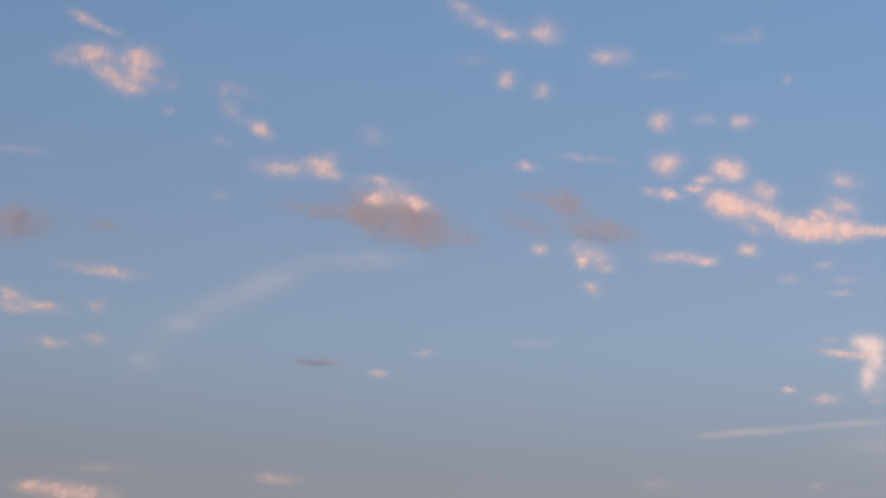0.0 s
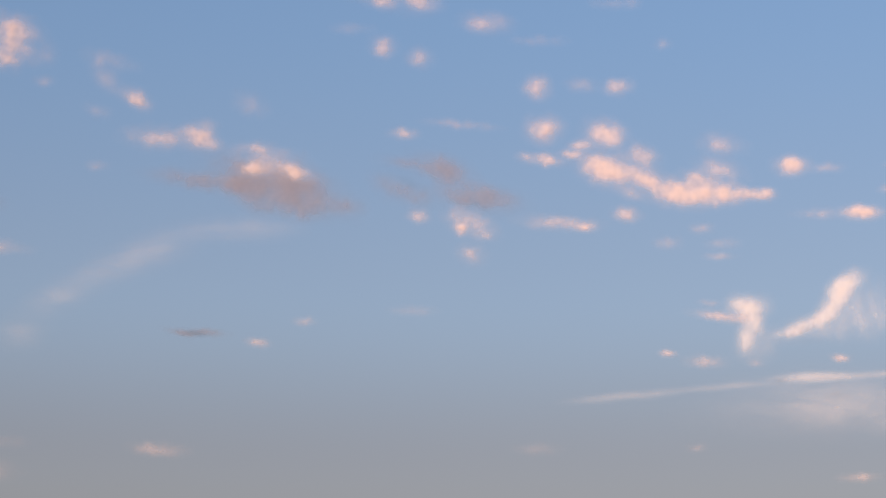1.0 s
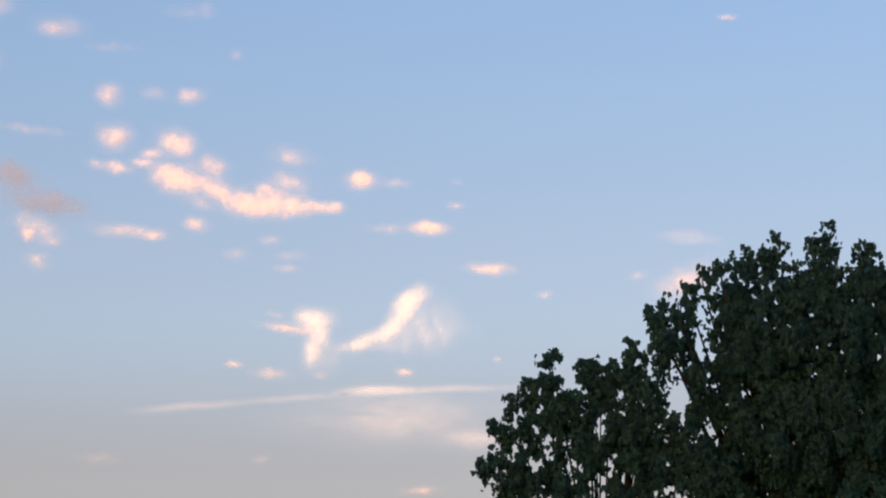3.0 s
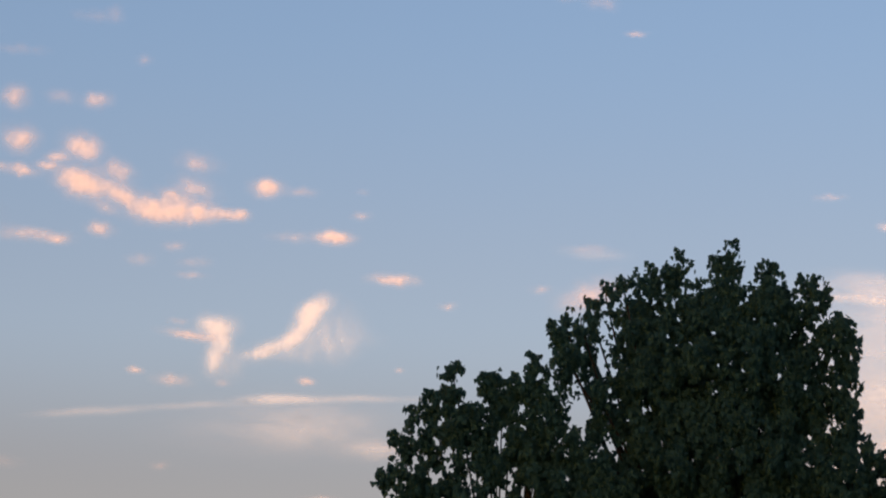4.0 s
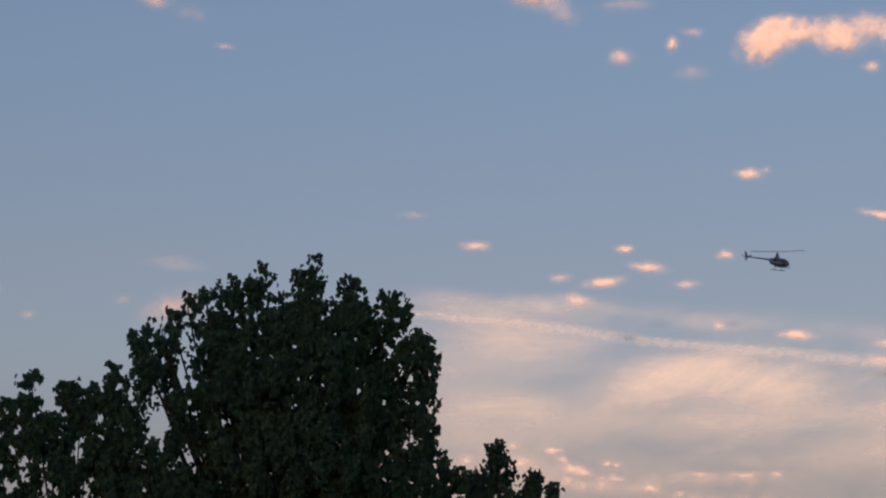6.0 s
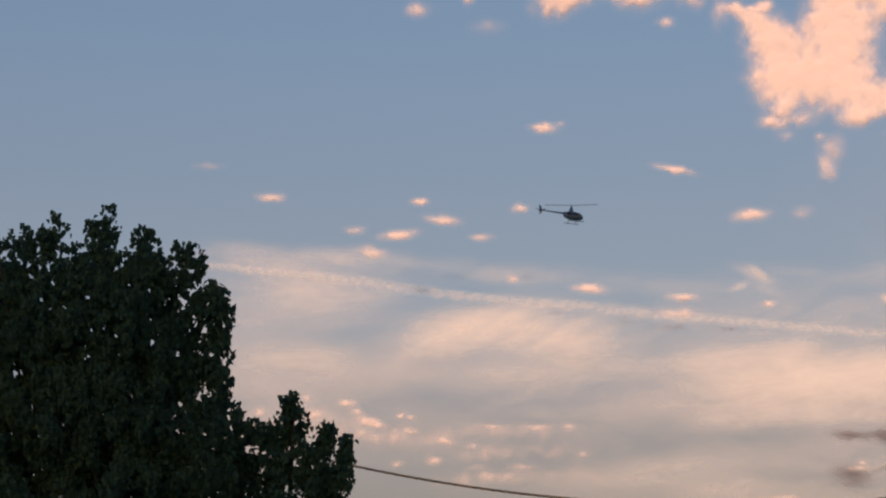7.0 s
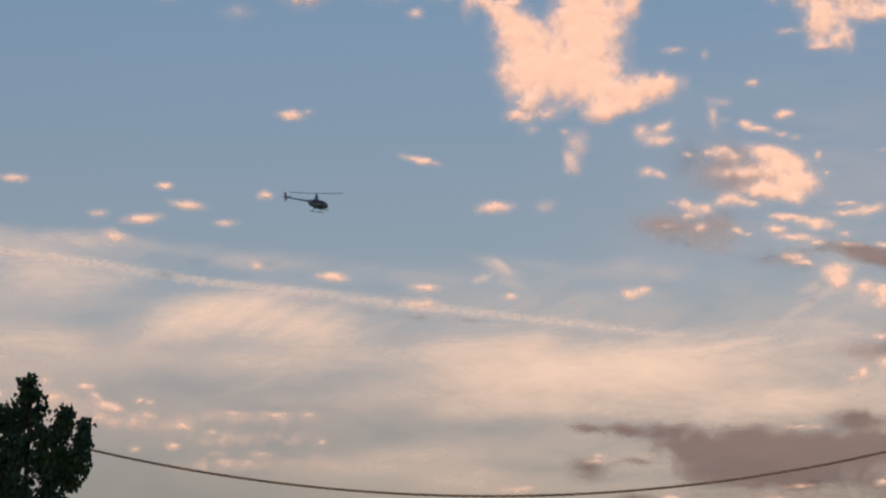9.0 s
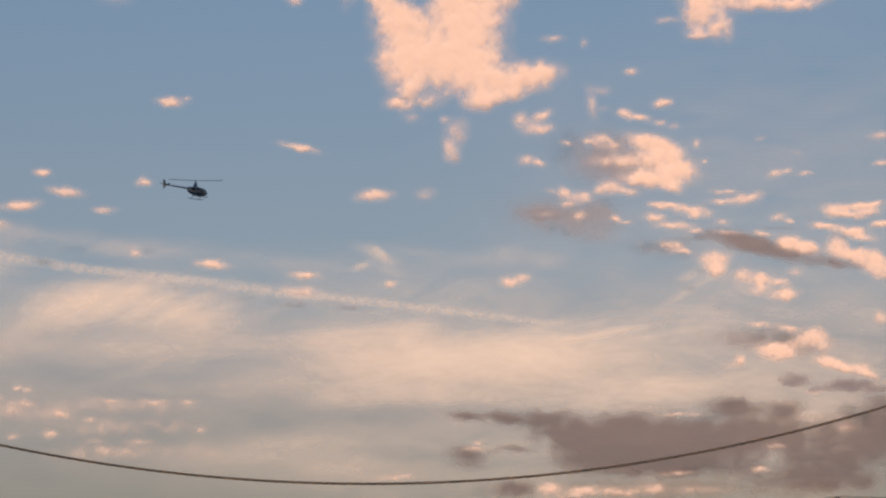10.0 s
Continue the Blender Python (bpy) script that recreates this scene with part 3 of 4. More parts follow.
def sky_sheet(name, lobes, mat, label, category, far=4000.0, ragged=0.5, size=0.3, warp=0.06, stretch=1.0, flat=0.0, bulge=0.12, fine=9, under=0.0, gain=1.3, power=1.9, spread=1.2, core=0.0):
    """A cloud as a billowing shell far off in the sky. lobes: azimuth, elevation, width, height, tilt (degrees) and thickness.
    The cover fades softly outwards from each lobe. core: the share that gathers in its middle. under: how far the lower half of each billow draws back beneath its top.
    flat: how far the shell leans over, as the underside of a level cloud does (1: level)."""
    narrow = min(l[3] for l in lobes)
    step = min(max(narrow / fine, 0.018), 0.07)
    reach = [(0.85 * math.hypot(l[2] * math.cos(radians(l[4])), l[3] * math.sin(radians(l[4]))) + 0.05,
              0.85 * math.hypot(l[2] * math.sin(radians(l[4])), l[3] * math.cos(radians(l[4]))) + 0.05) for l in lobes]
    az0, az1 = min(l[0] - 1.05 * q[0] for l, q in zip(lobes, reach)), max(l[0] + 1.05 * q[0] for l, q in zip(lobes, reach))
    el0, el1 = min(l[1] - q[1] for l, q in zip(lobes, reach)), max(l[1] + q[1] for l, q in zip(lobes, reach))
    na, ne = int((az1 - az0) / step) + 2, int((el1 - el0) / step) + 2
    a, e = np.meshgrid(az0 + step * np.arange(na), el0 + step * np.arange(ne))
    warp = min(warp, 0.35 * narrow)
    wx = a + warp * (2 * fbm(a / size * 0.9 + 40, e / size * 0.9) + 0.8 * fbm(a / size * 2.6 + 11, e / size * 2.6))
    we = e + warp * (2 * fbm(a / size * 0.9 + 90, e / size * 0.9 + 50) + 0.8 * fbm(a / size * 2.6 + 71, e / size * 2.6 + 5)) / stretch
    mass, shares, recess = np.zeros_like(a), np.full_like(a, 1e-6), np.zeros_like(a)
    for az, el, w, h, tilt, thick in lobes:
        c, s = math.cos(radians(tilt)), math.sin(radians(tilt))
        dx, dy = (wx - az) * math.cos(radians(el)), we - el
        r2 = ((dx * c + dy * s) / (w / 2)) ** 2 + ((dy * c - dx * s) / (h / 2)) ** 2
        lobe = np.maximum(0, thick * ((1 - core) * np.exp(-spread * r2) + core * np.exp(-4 * spread * r2) - 0.02)) ** 2
        mass = mass + lobe
        low = np.clip((0.25 - dy / (h / 2)) / 1.25, 0, 1.3)
        shares, recess = shares + lobe, recess + lobe * low**2 * far * radians(min(h, 0.8))
    solid = np.sqrt(mass)
    billow = fbm(a / size / stretch + 7, e / size + 3)
    cover = 1 - np.exp(-((gain * solid * np.exp(2.4 * ragged * billow)) ** power))
    mid = 0.5 * (el0 + el1)
    relief = bulge * far * radians(min(2.0, 1.5 * narrow)) * (cover * 0.7 + 0.5 * billow * cover)
    ar, er = np.radians(a), np.radians(e)
    if flat:
        r = np.minimum(far * (math.sin(radians(mid)) / np.sin(er)) ** flat - 0.5 * relief, 4900)
    else:
        r = far - relief + under * recess / shares
    x, y, z = r * np.sin(ar) * np.cos(er), r * np.cos(ar) * np.cos(er), r * np.sin(er) + EYE.z
    use = cover > 0.006
    cell = use[:-1, :-1] | use[1:, :-1] | use[:-1, 1:] | use[1:, 1:]
    index = np.arange(na * ne).reshape(ne, na)
    quads = np.stack([index[:-1, :-1], index[:-1, 1:], index[1:, 1:], index[1:, :-1]], -1)[cell]
    if not len(quads):
        return None
    kept, quads = np.unique(quads, return_inverse=True)
    pts = np.stack([x, y, z], -1).reshape(-1, 3)[kept]
    at = pts.mean(0)
    me = bpy.data.meshes.new(name)
    me.from_pydata((pts - at).tolist(), [], quads.reshape(-1, 4).tolist())
    me.attributes.new("cloud_cover", "FLOAT", "POINT").data.foreach_set("value", np.where(use, cover, 0).ravel()[kept])
    me.materials.append(mat)
    me.polygons.foreach_set("use_smooth", [True] * len(me.polygons))
    ob = new(name, me)
    ob.location = at
    return tagged(ob, label, category, "evening clouds" if category == "cloud" else "")


def puff(*lobes):
    wide = max(l[0] + l[2] / 2 for l in lobes) - min(l[0] - l[2] / 2 for l in lobes)
    thick = max(l[5] for l in lobes)
    if thick < 0.5:
        label = "faint thin pinkish cloud shred in the blue evening sky"
    elif wide > 2:
        label = "large billowing peach-lit cumulus cloud in the evening sky"
    else:
        label = "small peach-pink lit cumulus cloud in the evening sky"
    if lobes[0][0] < 20:
        # below azimuth 20: thinner cover, and the shell tilts to dim its sunlit face
        form = dict(flat=0.1, gain=1.35, power=2.0, core=0.3)
    elif wide > 1.2:
        form = dict(gain=1.7, power=2.9, core=0.1, bulge=0.17)
    else:
        form = dict(gain=1.45, power=2.3 if thick > 0.75 else 1.8, core=0.35)
    far = 1750 + 2 * (len(bpy.data.objects) % 13)
    sky_sheet("cloud", lobes, PUFF, label, "cloud", far, 0.5, 0.18, 0.045, under=0.12, spread=0.95, **form)


def cloud_base(*lobes):
    sky_sheet("cloud", lobes, BASE, "shaded mauve-grey underside of an evening cloud", "cloud", 1990, 0.45, 0.35, 0.09, flat=0.52, power=2.8)


def mauve_cloud(*lobes):
    wide = [(az, el, 1.25 * w, 1.35 * h, tilt, 1.1 * thick) for az, el, w, h, tilt, thick in lobes]
    sky_sheet("cloud", wide, HALF, "dim mauve-pink evening cloud, half lit from below", "cloud", 1950, 0.5, 0.35, 0.08, flat=0.41)


def fallstreak(*lobes):
    sky_sheet("cirrus_cloud", lobes, FALL, "bright white tuft of ice cloud trailing soft streaks", "cloud", 1850, 0.45, 0.3, 0.05, bulge=0.05)


def wisp(*lobes):
    sky_sheet("cirrus_cloud", lobes, WISP, "thin white streaky cirrus wisp high in the sky", "cloud", 1880 + len(bpy.data.objects) % 7, 0.5, 0.7, 0.1, 2.5, bulge=0.05, fine=6)


def contrail(*lobes):
    sky_sheet("contrail", lobes, TRAIL, "long ragged white vapour trail across the sky", "contrail", 1870, 0.8, 0.09, 0.025, bulge=0.1, fine=6)


def veil(*lobes):
    sky_sheet("cirrus_veil", lobes, VEIL, "broad peach-lit veil of streaky cirrus cloud", "cloud", 4760 + 23 * (len(bpy.data.objects) % 5), 0.3, 1.3, 0.2, 2.0, bulge=0.03, fine=12, gain=1.45, power=1.5, spread=0.9)


puff((-7.68, 18.96, 0.56, 0.29, -20, 0.70), (-7.26, 18.79, 1.07, 0.22, -20, 0.53))
puff((-7.40, 18.26, 0.84, 0.52, -5, 0.92), (-7.85, 18.12, 1.01, 0.45, -10, 0.44), (-7.02, 17.84, 1.35, 0.49, -30, 0.66), (-6.54, 17.65, 0.56, 0.27, -20, 0.70), (-6.40, 18.21, 1.01, 0.56, -10, 0.92), (-6.44, 17.93, 1.12, 0.49, -30, 0.66), (-5.73, 17.75, 0.49, 0.49, -30, 0.31))
puff((-4.44, 17.71, 1.12, 0.38, -10, 0.40), (-4.54, 17.37, 0.79, 0.49, -40, 0.40), (-3.85, 16.98, 0.63, 0.38, -30, 0.75))
puff((-5.78, 17.25, 0.49, 0.25, 0, 0.28))
puff((-4.68, 16.71, 0.72, 0.31, -15, 0.26))
puff((-1.53, 16.95, 0.85, 0.49, -20, 0.32))
puff((-8.82, 16.30, 1.46, 0.25, -3, 0.37))
puff((-4.64, 15.62, 0.45, 0.22, 0, 0.40))
mauve_cloud((-8.77, 14.82, 1.46, 0.63, 5, 0.84))
mauve_cloud((-6.94, 14.86, 0.74, 0.29, -10, 0.56))
puff((-3.37, 16.23, 1.35, 0.47, 0, 0.55), (-2.58, 16.26, 0.67, 0.45, -15, 1.06), (-2.45, 16.52, 0.52, 0.29, 0, 0.44), (-2.31, 16.15, 0.52, 0.25, -10, 0.66))
puff((-1.35, 16.08, 0.63, 0.27, 0, 0.62), (-1.42, 15.69, 0.63, 0.34, 0, 0.79), (-0.60, 15.63, 0.63, 0.29, -22, 1.06), (-1.02, 15.79, 1.80, 0.56, -15, 0.44), (-1.14, 16.01, 1.46, 0.34, -5, 0.35))
mauve_cloud((-1.00, 15.39, 2.13, 0.67, -15, 1.12), (-1.93, 15.38, 2.13, 0.31, -5, 0.91), (-0.75, 15.04, 1.35, 0.45, -5, 0.91))
mauve_cloud((0.43, 14.97, 0.74, 0.27, 0, 0.49))
puff((1.65, 16.42, 0.56, 0.25, 0, 0.62), (2.82, 16.61, 1.57, 0.22, -5, 0.37))
mauve_cloud((2.49, 15.69, 1.12, 0.43, -20, 0.77), (1.68, 15.30, 1.01, 0.43, -20, 0.63), (3.14, 15.18, 1.46, 0.45, -10, 0.77), (1.61, 15.86, 0.90, 0.22, -10, 0.42))
puff((1.99, 14.79, 0.45, 0.29, -10, 0.70))
puff((3.03, 14.71, 1.01, 0.45, -15, 0.62), (2.88, 14.55, 0.34, 0.25, 0, 1.06), (3.10, 14.04, 0.63, 0.45, -20, 0.40), (3.33, 14.44, 0.67, 0.34, -10, 0.35))
puff((0.75, 19.26, 1.80, 0.49, -20, 0.44), (1.23, 18.99, 0.52, 0.27, 0, 0.57), (2.00, 19.10, 0.85, 0.61, 0, 0.57), (0.21, 19.58, 0.67, 0.34, -20, 0.44))
puff((3.35, 18.63, 1.03, 0.43, -5, 0.57))
puff((0.54, 18.49, 1.01, 0.27, 0, 0.26))
puff((1.22, 18.15, 0.56, 0.45, 0, 0.62))
puff((1.97, 17.93, 0.56, 0.40, -10, 0.57))
puff((4.42, 17.35, 0.52, 0.45, -20, 0.88))
puff((5.34, 17.41, 0.63, 0.31, 0, 0.40))
puff((6.10, 17.36, 0.58, 0.34, 0, 0.70))
puff((4.57, 16.54, 0.70, 0.56, 0, 0.88))
puff((5.84, 16.43, 0.83, 0.54, -15, 0.92), (5.38, 16.20, 0.54, 0.27, 0, 0.79), (4.63, 15.91, 0.61, 0.29, -5, 0.79), (4.22, 15.95, 0.49, 0.25, -5, 0.44), (5.15, 16.03, 0.63, 0.22, -5, 0.62))
puff((5.91, 15.71, 1.08, 0.58, -10, 1.10), (5.58, 15.84, 0.56, 0.38, 0, 0.88), (6.61, 15.96, 0.74, 0.45, -25, 0.66), (6.67, 15.52, 1.01, 0.43, -20, 1.01), (7.31, 15.25, 0.94, 0.54, -5, 1.10), (7.77, 15.51, 0.74, 0.31, -20, 0.62), (7.78, 15.21, 0.90, 0.47, -8, 1.06), (8.24, 15.22, 0.94, 0.43, -8, 1.10), (9.11, 15.17, 0.43, 0.24, 0, 0.95), (8.82, 15.17, 0.61, 0.27, 0, 0.88), (6.38, 15.27, 0.79, 0.34, -15, 0.44))
puff((8.22, 16.19, 0.90, 0.49, -10, 0.48))
puff((8.16, 15.69, 0.97, 0.49, -15, 0.53))
puff((6.26, 14.83, 0.52, 0.31, -10, 0.79))
puff((4.88, 14.66, 1.57, 0.31, -3, 0.57), (5.42, 14.58, 0.52, 0.22, 0, 0.79))
puff((-6.95, 14.01, 1.69, 0.29, -5, 0.70))
puff((-8.78, 13.43, 0.67, 0.40, -15, 0.88), (-8.09, 13.23, 0.90, 0.27, -8, 0.75), (-8.71, 13.16, 1.01, 0.27, -10, 0.62))
puff((-6.99, 13.31, 0.54, 0.31, 0, 0.44))
puff((-7.89, 12.53, 0.85, 0.29, -5, 0.55), (-7.03, 12.63, 0.67, 0.29, 0, 0.46))
puff((-0.30, 12.67, 0.45, 0.20, 0, 0.57))
puff((-1.25, 12.22, 0.52, 0.20, -5, 0.60))
puff((-7.34, 9.62, 2.13, 0.49, -3, 0.79), (-8.02, 9.68, 0.90, 0.27, 0, 0.84))
puff((-3.19, 10.06, 1.12, 0.29, -3, 0.53))
puff((-6.70, 10.12, 1.80, 0.27, 0, 0.33))
wisp((-5.17, 13.08, 2.36, 0.74, 30, 0.40), (-3.49, 14.00, 2.70, 0.74, 22, 0.42), (-1.66, 14.45, 2.36, 0.54, 3, 0.40), (-6.04, 12.25, 1.35, 0.67, 10, 0.36))
puff((9.64, 15.74, 0.63, 0.38, 0, 1.10), (10.34, 15.68, 0.74, 0.22, 0, 0.40))
puff((11.62, 15.69, 0.29, 0.16, 0, 0.30))
puff((11.62, 15.23, 0.45, 0.20, 0, 0.50))
puff((11.03, 14.78, 0.79, 0.29, -3, 1.10), (10.16, 14.78, 1.01, 0.25, 0, 0.35))
puff((12.28, 13.96, 0.90, 0.25, -3, 1.00))
puff((13.39, 13.45, 0.34, 0.18, 0, 0.65))
puff((7.78, 14.53, 0.49, 0.25, 0, 0.40))
puff((7.09, 14.26, 0.61, 0.29, 0, 0.33))
puff((8.19, 14.22, 0.74, 0.25, 0, 0.33))
puff((8.16, 13.97, 0.67, 0.16, 0, 0.35))
puff((7.09, 12.06, 0.34, 0.16, -8, 0.70))
puff((7.86, 11.88, 0.79, 0.27, -3, 0.57))
puff((10.55, 11.92, 0.40, 0.19, -5, 0.80))
puff((12.42, 12.16, 0.22, 0.12, 0, 0.50))
puff((8.83, 11.86, 0.38, 0.16, 0, 0.33))
wisp((6.32, 11.23, 2.25, 0.20, 5, 0.75), (9.86, 11.55, 1.46, 0.22, 2, 0.90), (11.24, 11.58, 3.71, 0.18, 1, 0.60), (8.26, 11.40, 2.92, 0.16, 4, 0.50))
wisp((10.32, 11.02, 5.17, 1.24, 0, 0.50), (11.91, 10.62, 1.80, 0.49, 0, 0.60))
puff((7.64, 10.21, 0.45, 0.22, 0, 0.35))
puff((10.83, 9.57, 0.74, 0.20, 0, 0.55))
puff((4.41, 10.18, 1.01, 0.29, 0, 0.28))
puff((1.91, 12.91, 1.01, 0.25, 0, 0.33))
wisp((16.40, 14.51, 1.35, 0.27, -5, 0.45))
puff((16.32, 13.67, 1.46, 0.63, 20, 0.65))
puff((15.29, 13.79, 0.49, 0.22, 0, 0.36))
puff((5.98, 19.01, 1.01, 0.31, 0, 0.26), (6.39, 19.07, 0.38, 0.38, 0, 0.32))
puff((7.05, 18.19, 0.49, 0.29, 0, 0.25))
puff((4.46, 18.27, 1.24, 0.27, 0, 0.25))
puff((15.79, 19.79, 0.67, 0.45, -10, 0.80), (16.60, 19.47, 0.74, 0.38, -10, 0.32))
puff((17.30, 18.86, 0.52, 0.13, -5, 0.45))
puff((23.67, 19.99, 1.24, 0.61, -10, 1.00), (24.31, 19.54, 1.12, 0.61, -20, 0.36))
puff((22.18, 20.09, 0.49, 0.27, 0, 0.36))
puff((25.67, 19.65, 1.01, 0.29, 0, 0.42))
puff((27.07, 19.09, 0.45, 0.18, 0, 0.55))
puff((16.29, 14.59, 1.01, 0.20, 0, 0.30))
puff((22.53, 14.93, 0.61, 0.22, -3, 0.95))
puff((25.57, 14.82, 0.43, 0.17, 0, 0.90))
puff((26.03, 14.46, 0.76, 0.25, -8, 0.95))
puff((25.11, 14.16, 0.85, 0.24, 8, 1.00))
puff((24.56, 13.83, 0.76, 0.25, -12, 1.00))
puff((27.60, 14.66, 0.40, 0.21, 5, 1.00))
puff((26.82, 14.10, 0.49, 0.16, -5, 0.75))
puff((24.24, 14.27, 0.45, 0.18, 0, 0.65))
puff((28.14, 16.24, 0.58, 0.25, -8, 1.10), (28.49, 16.31, 0.31, 0.18, 0, 0.45))
puff((30.81, 15.35, 0.90, 0.17, -13, 1.00))
puff((32.34, 14.38, 0.79, 0.28, 3, 1.10))
puff((33.38, 14.40, 0.49, 0.29, 0, 0.45))
puff((21.22, 15.54, 0.67, 0.16, 0, 0.30))
puff((25.57, 18.62, 0.56, 0.34, 0, 0.80))
puff((26.64, 18.86, 0.25, 0.34, 0, 1.00))
puff((27.04, 18.28, 0.74, 0.38, 0, 0.32))
puff((34.06, 15.66, 0.49, 0.49, -30, 0.48), (33.96, 15.21, 0.38, 0.43, -20, 0.55))
contrail((22.23, 13.47, 3.37, 0.18, -5, 1.25), (23.73, 13.32, 3.37, 0.18, -6, 1.30), (25.22, 13.10, 3.37, 0.18, -7, 1.30), (26.72, 12.91, 3.37, 0.18, -5, 1.30), (28.33, 12.74, 3.37, 0.18, -4, 1.25), (29.94, 12.54, 3.37, 0.18, -5, 1.25), (31.54, 12.34, 3.37, 0.17, -5, 1.20), (33.13, 12.15, 3.37, 0.16, -5, 1.10), (34.49, 11.96, 2.92, 0.13, -6, 1.00), (35.39, 11.83, 1.80, 0.12, -6, 0.90))
wisp((22.57, 13.66, 3.60, 0.67, -6, 0.80), (23.72, 13.74, 2.25, 0.40, -4, 0.70), (24.76, 13.64, 2.92, 0.49, -4, 0.65), (27.07, 13.40, 3.82, 0.56, -4, 0.55), (30.29, 13.07, 3.37, 0.45, -6, 0.35), (32.31, 13.23, 1.01, 0.29, -25, 0.50), (34.88, 13.11, 3.37, 0.56, 5, 0.40))
puff((36.08, 17.42, 0.49, 0.17, 0, 0.65))
puff((36.72, 17.33, 0.22, 0.25, 0, 0.45))
puff((37.66, 16.72, 0.31, 0.18, 0, 0.65))
puff((32.62, 12.61, 0.31, 0.20, 0, 0.80))
puff((29.01, 13.03, 0.79, 0.22, -5, 1.00))
puff((27.44, 13.27, 0.31, 0.18, 0, 0.65))
puff((30.90, 12.81, 0.81, 0.22, -3, 0.90))
puff((30.78, 12.51, 0.85, 0.29, -3, 0.70))
cloud_base((30.66, 12.21, 1.01, 0.25, -3, 0.60), (31.75, 12.14, 0.67, 0.22, 0, 0.50))
wisp((32.40, 13.20, 1.01, 0.29, -25, 0.50), (33.44, 13.21, 2.25, 0.34, -8, 0.45), (35.74, 13.04, 1.35, 0.45, 0, 0.50), (38.95, 12.72, 1.35, 0.27, 25, 0.50), (38.33, 11.51, 2.92, 0.18, 10, 0.50), (39.02, 11.82, 3.37, 0.67, -5, 0.40))
puff((34.28, 9.32, 0.45, 0.13, 0, 0.60))
puff((32.68, 8.79, 1.35, 0.22, 0, 0.45))
mauve_cloud((-2.49, 12.40, 0.90, 0.13, -3, 0.80))
fallstreak((8.72, 12.97, 0.78, 0.47, 0, 1.25), (8.79, 12.67, 0.44, 0.65, -5, 1.00), (8.64, 12.34, 0.36, 0.58, 0, 0.75), (8.84, 12.26, 0.90, 0.90, 0, 0.32))
puff((8.20, 12.78, 1.10, 0.22, -7, 0.85), (7.93, 13.04, 0.52, 0.17, -4, 0.40))
fallstreak((10.70, 13.40, 0.78, 0.39, 25, 1.20), (10.59, 13.20, 0.78, 0.44, 62, 1.20), (10.35, 12.86, 0.67, 0.44, 52, 1.10), (9.96, 12.61, 1.16, 0.31, 22, 1.00), (9.59, 12.46, 0.78, 0.23, 12, 0.60), (11.02, 12.87, 1.42, 1.16, 20, 0.42), (10.56, 12.57, 2.71, 0.59, 8, 0.38))
puff((32.61, 18.19, 1.01, 0.44, -29, 0.85), (32.99, 17.76, 1.29, 0.98, -31, 1.15), (32.97, 17.15, 1.09, 1.29, -1, 1.05), (33.62, 17.13, 1.36, 1.03, -1, 1.10), (34.31, 17.66, 1.34, 1.55, -1, 1.35), (34.18, 18.20, 1.03, 1.09, -1, 1.10), (34.52, 18.63, 1.29, 0.72, -1, 1.10), (35.24, 18.50, 0.54, 1.09, -9, 0.95), (34.85, 18.17, 0.65, 0.59, -1, 0.75), (34.31, 16.88, 1.45, 1.14, -1, 1.15), (34.84, 16.58, 1.03, 0.72, 9, 0.85), (35.50, 16.64, 1.29, 0.59, 11, 1.25), (35.90, 16.74, 0.52, 0.36, 7, 1.00), (34.56, 16.26, 0.72, 0.52, -1, 1.00), (35.06, 16.33, 1.16, 0.34, 11, 0.75), (33.11, 16.48, 0.78, 0.70, -1, 0.75))
puff((32.86, 16.20, 0.62, 0.31, -1, 0.85), (33.48, 16.26, 0.65, 0.41, -1, 0.60), (33.14, 15.89, 0.78, 0.34, -1, 0.30), (33.81, 15.87, 0.28, 0.26, -1, 0.50))
puff((34.03, 15.60, 0.52, 0.52, -21, 0.50), (33.88, 15.35, 0.34, 0.47, 9, 0.50), (33.99, 15.10, 0.39, 0.21, -11, 0.55))
puff((31.84, 18.42, 0.39, 0.78, -6, 0.55), (32.17, 18.49, 0.57, 0.34, -1, 0.60), (32.50, 18.44, 0.72, 0.28, 7, 0.75), (32.80, 18.47, 0.44, 0.34, -1, 0.70))
puff((28.58, 18.85, 1.09, 0.72, 21, 1.30), (29.04, 18.92, 0.65, 0.47, 9, 0.90), (28.88, 19.16, 0.90, 0.39, -1, 0.80), (29.58, 19.03, 1.03, 0.52, -1, 0.80), (30.17, 18.86, 0.98, 0.72, -1, 0.95), (30.77, 19.06, 0.83, 0.52, -1, 0.85), (31.31, 18.84, 0.65, 0.62, 24, 0.90), (31.54, 19.06, 0.44, 0.34, -1, 0.60))
puff((30.70, 18.26, 0.36, 0.23, -1, 0.70))
puff((33.34, 18.84, 0.75, 0.28, 4, 0.90), (33.75, 18.97, 0.52, 0.26, -1, 0.70))
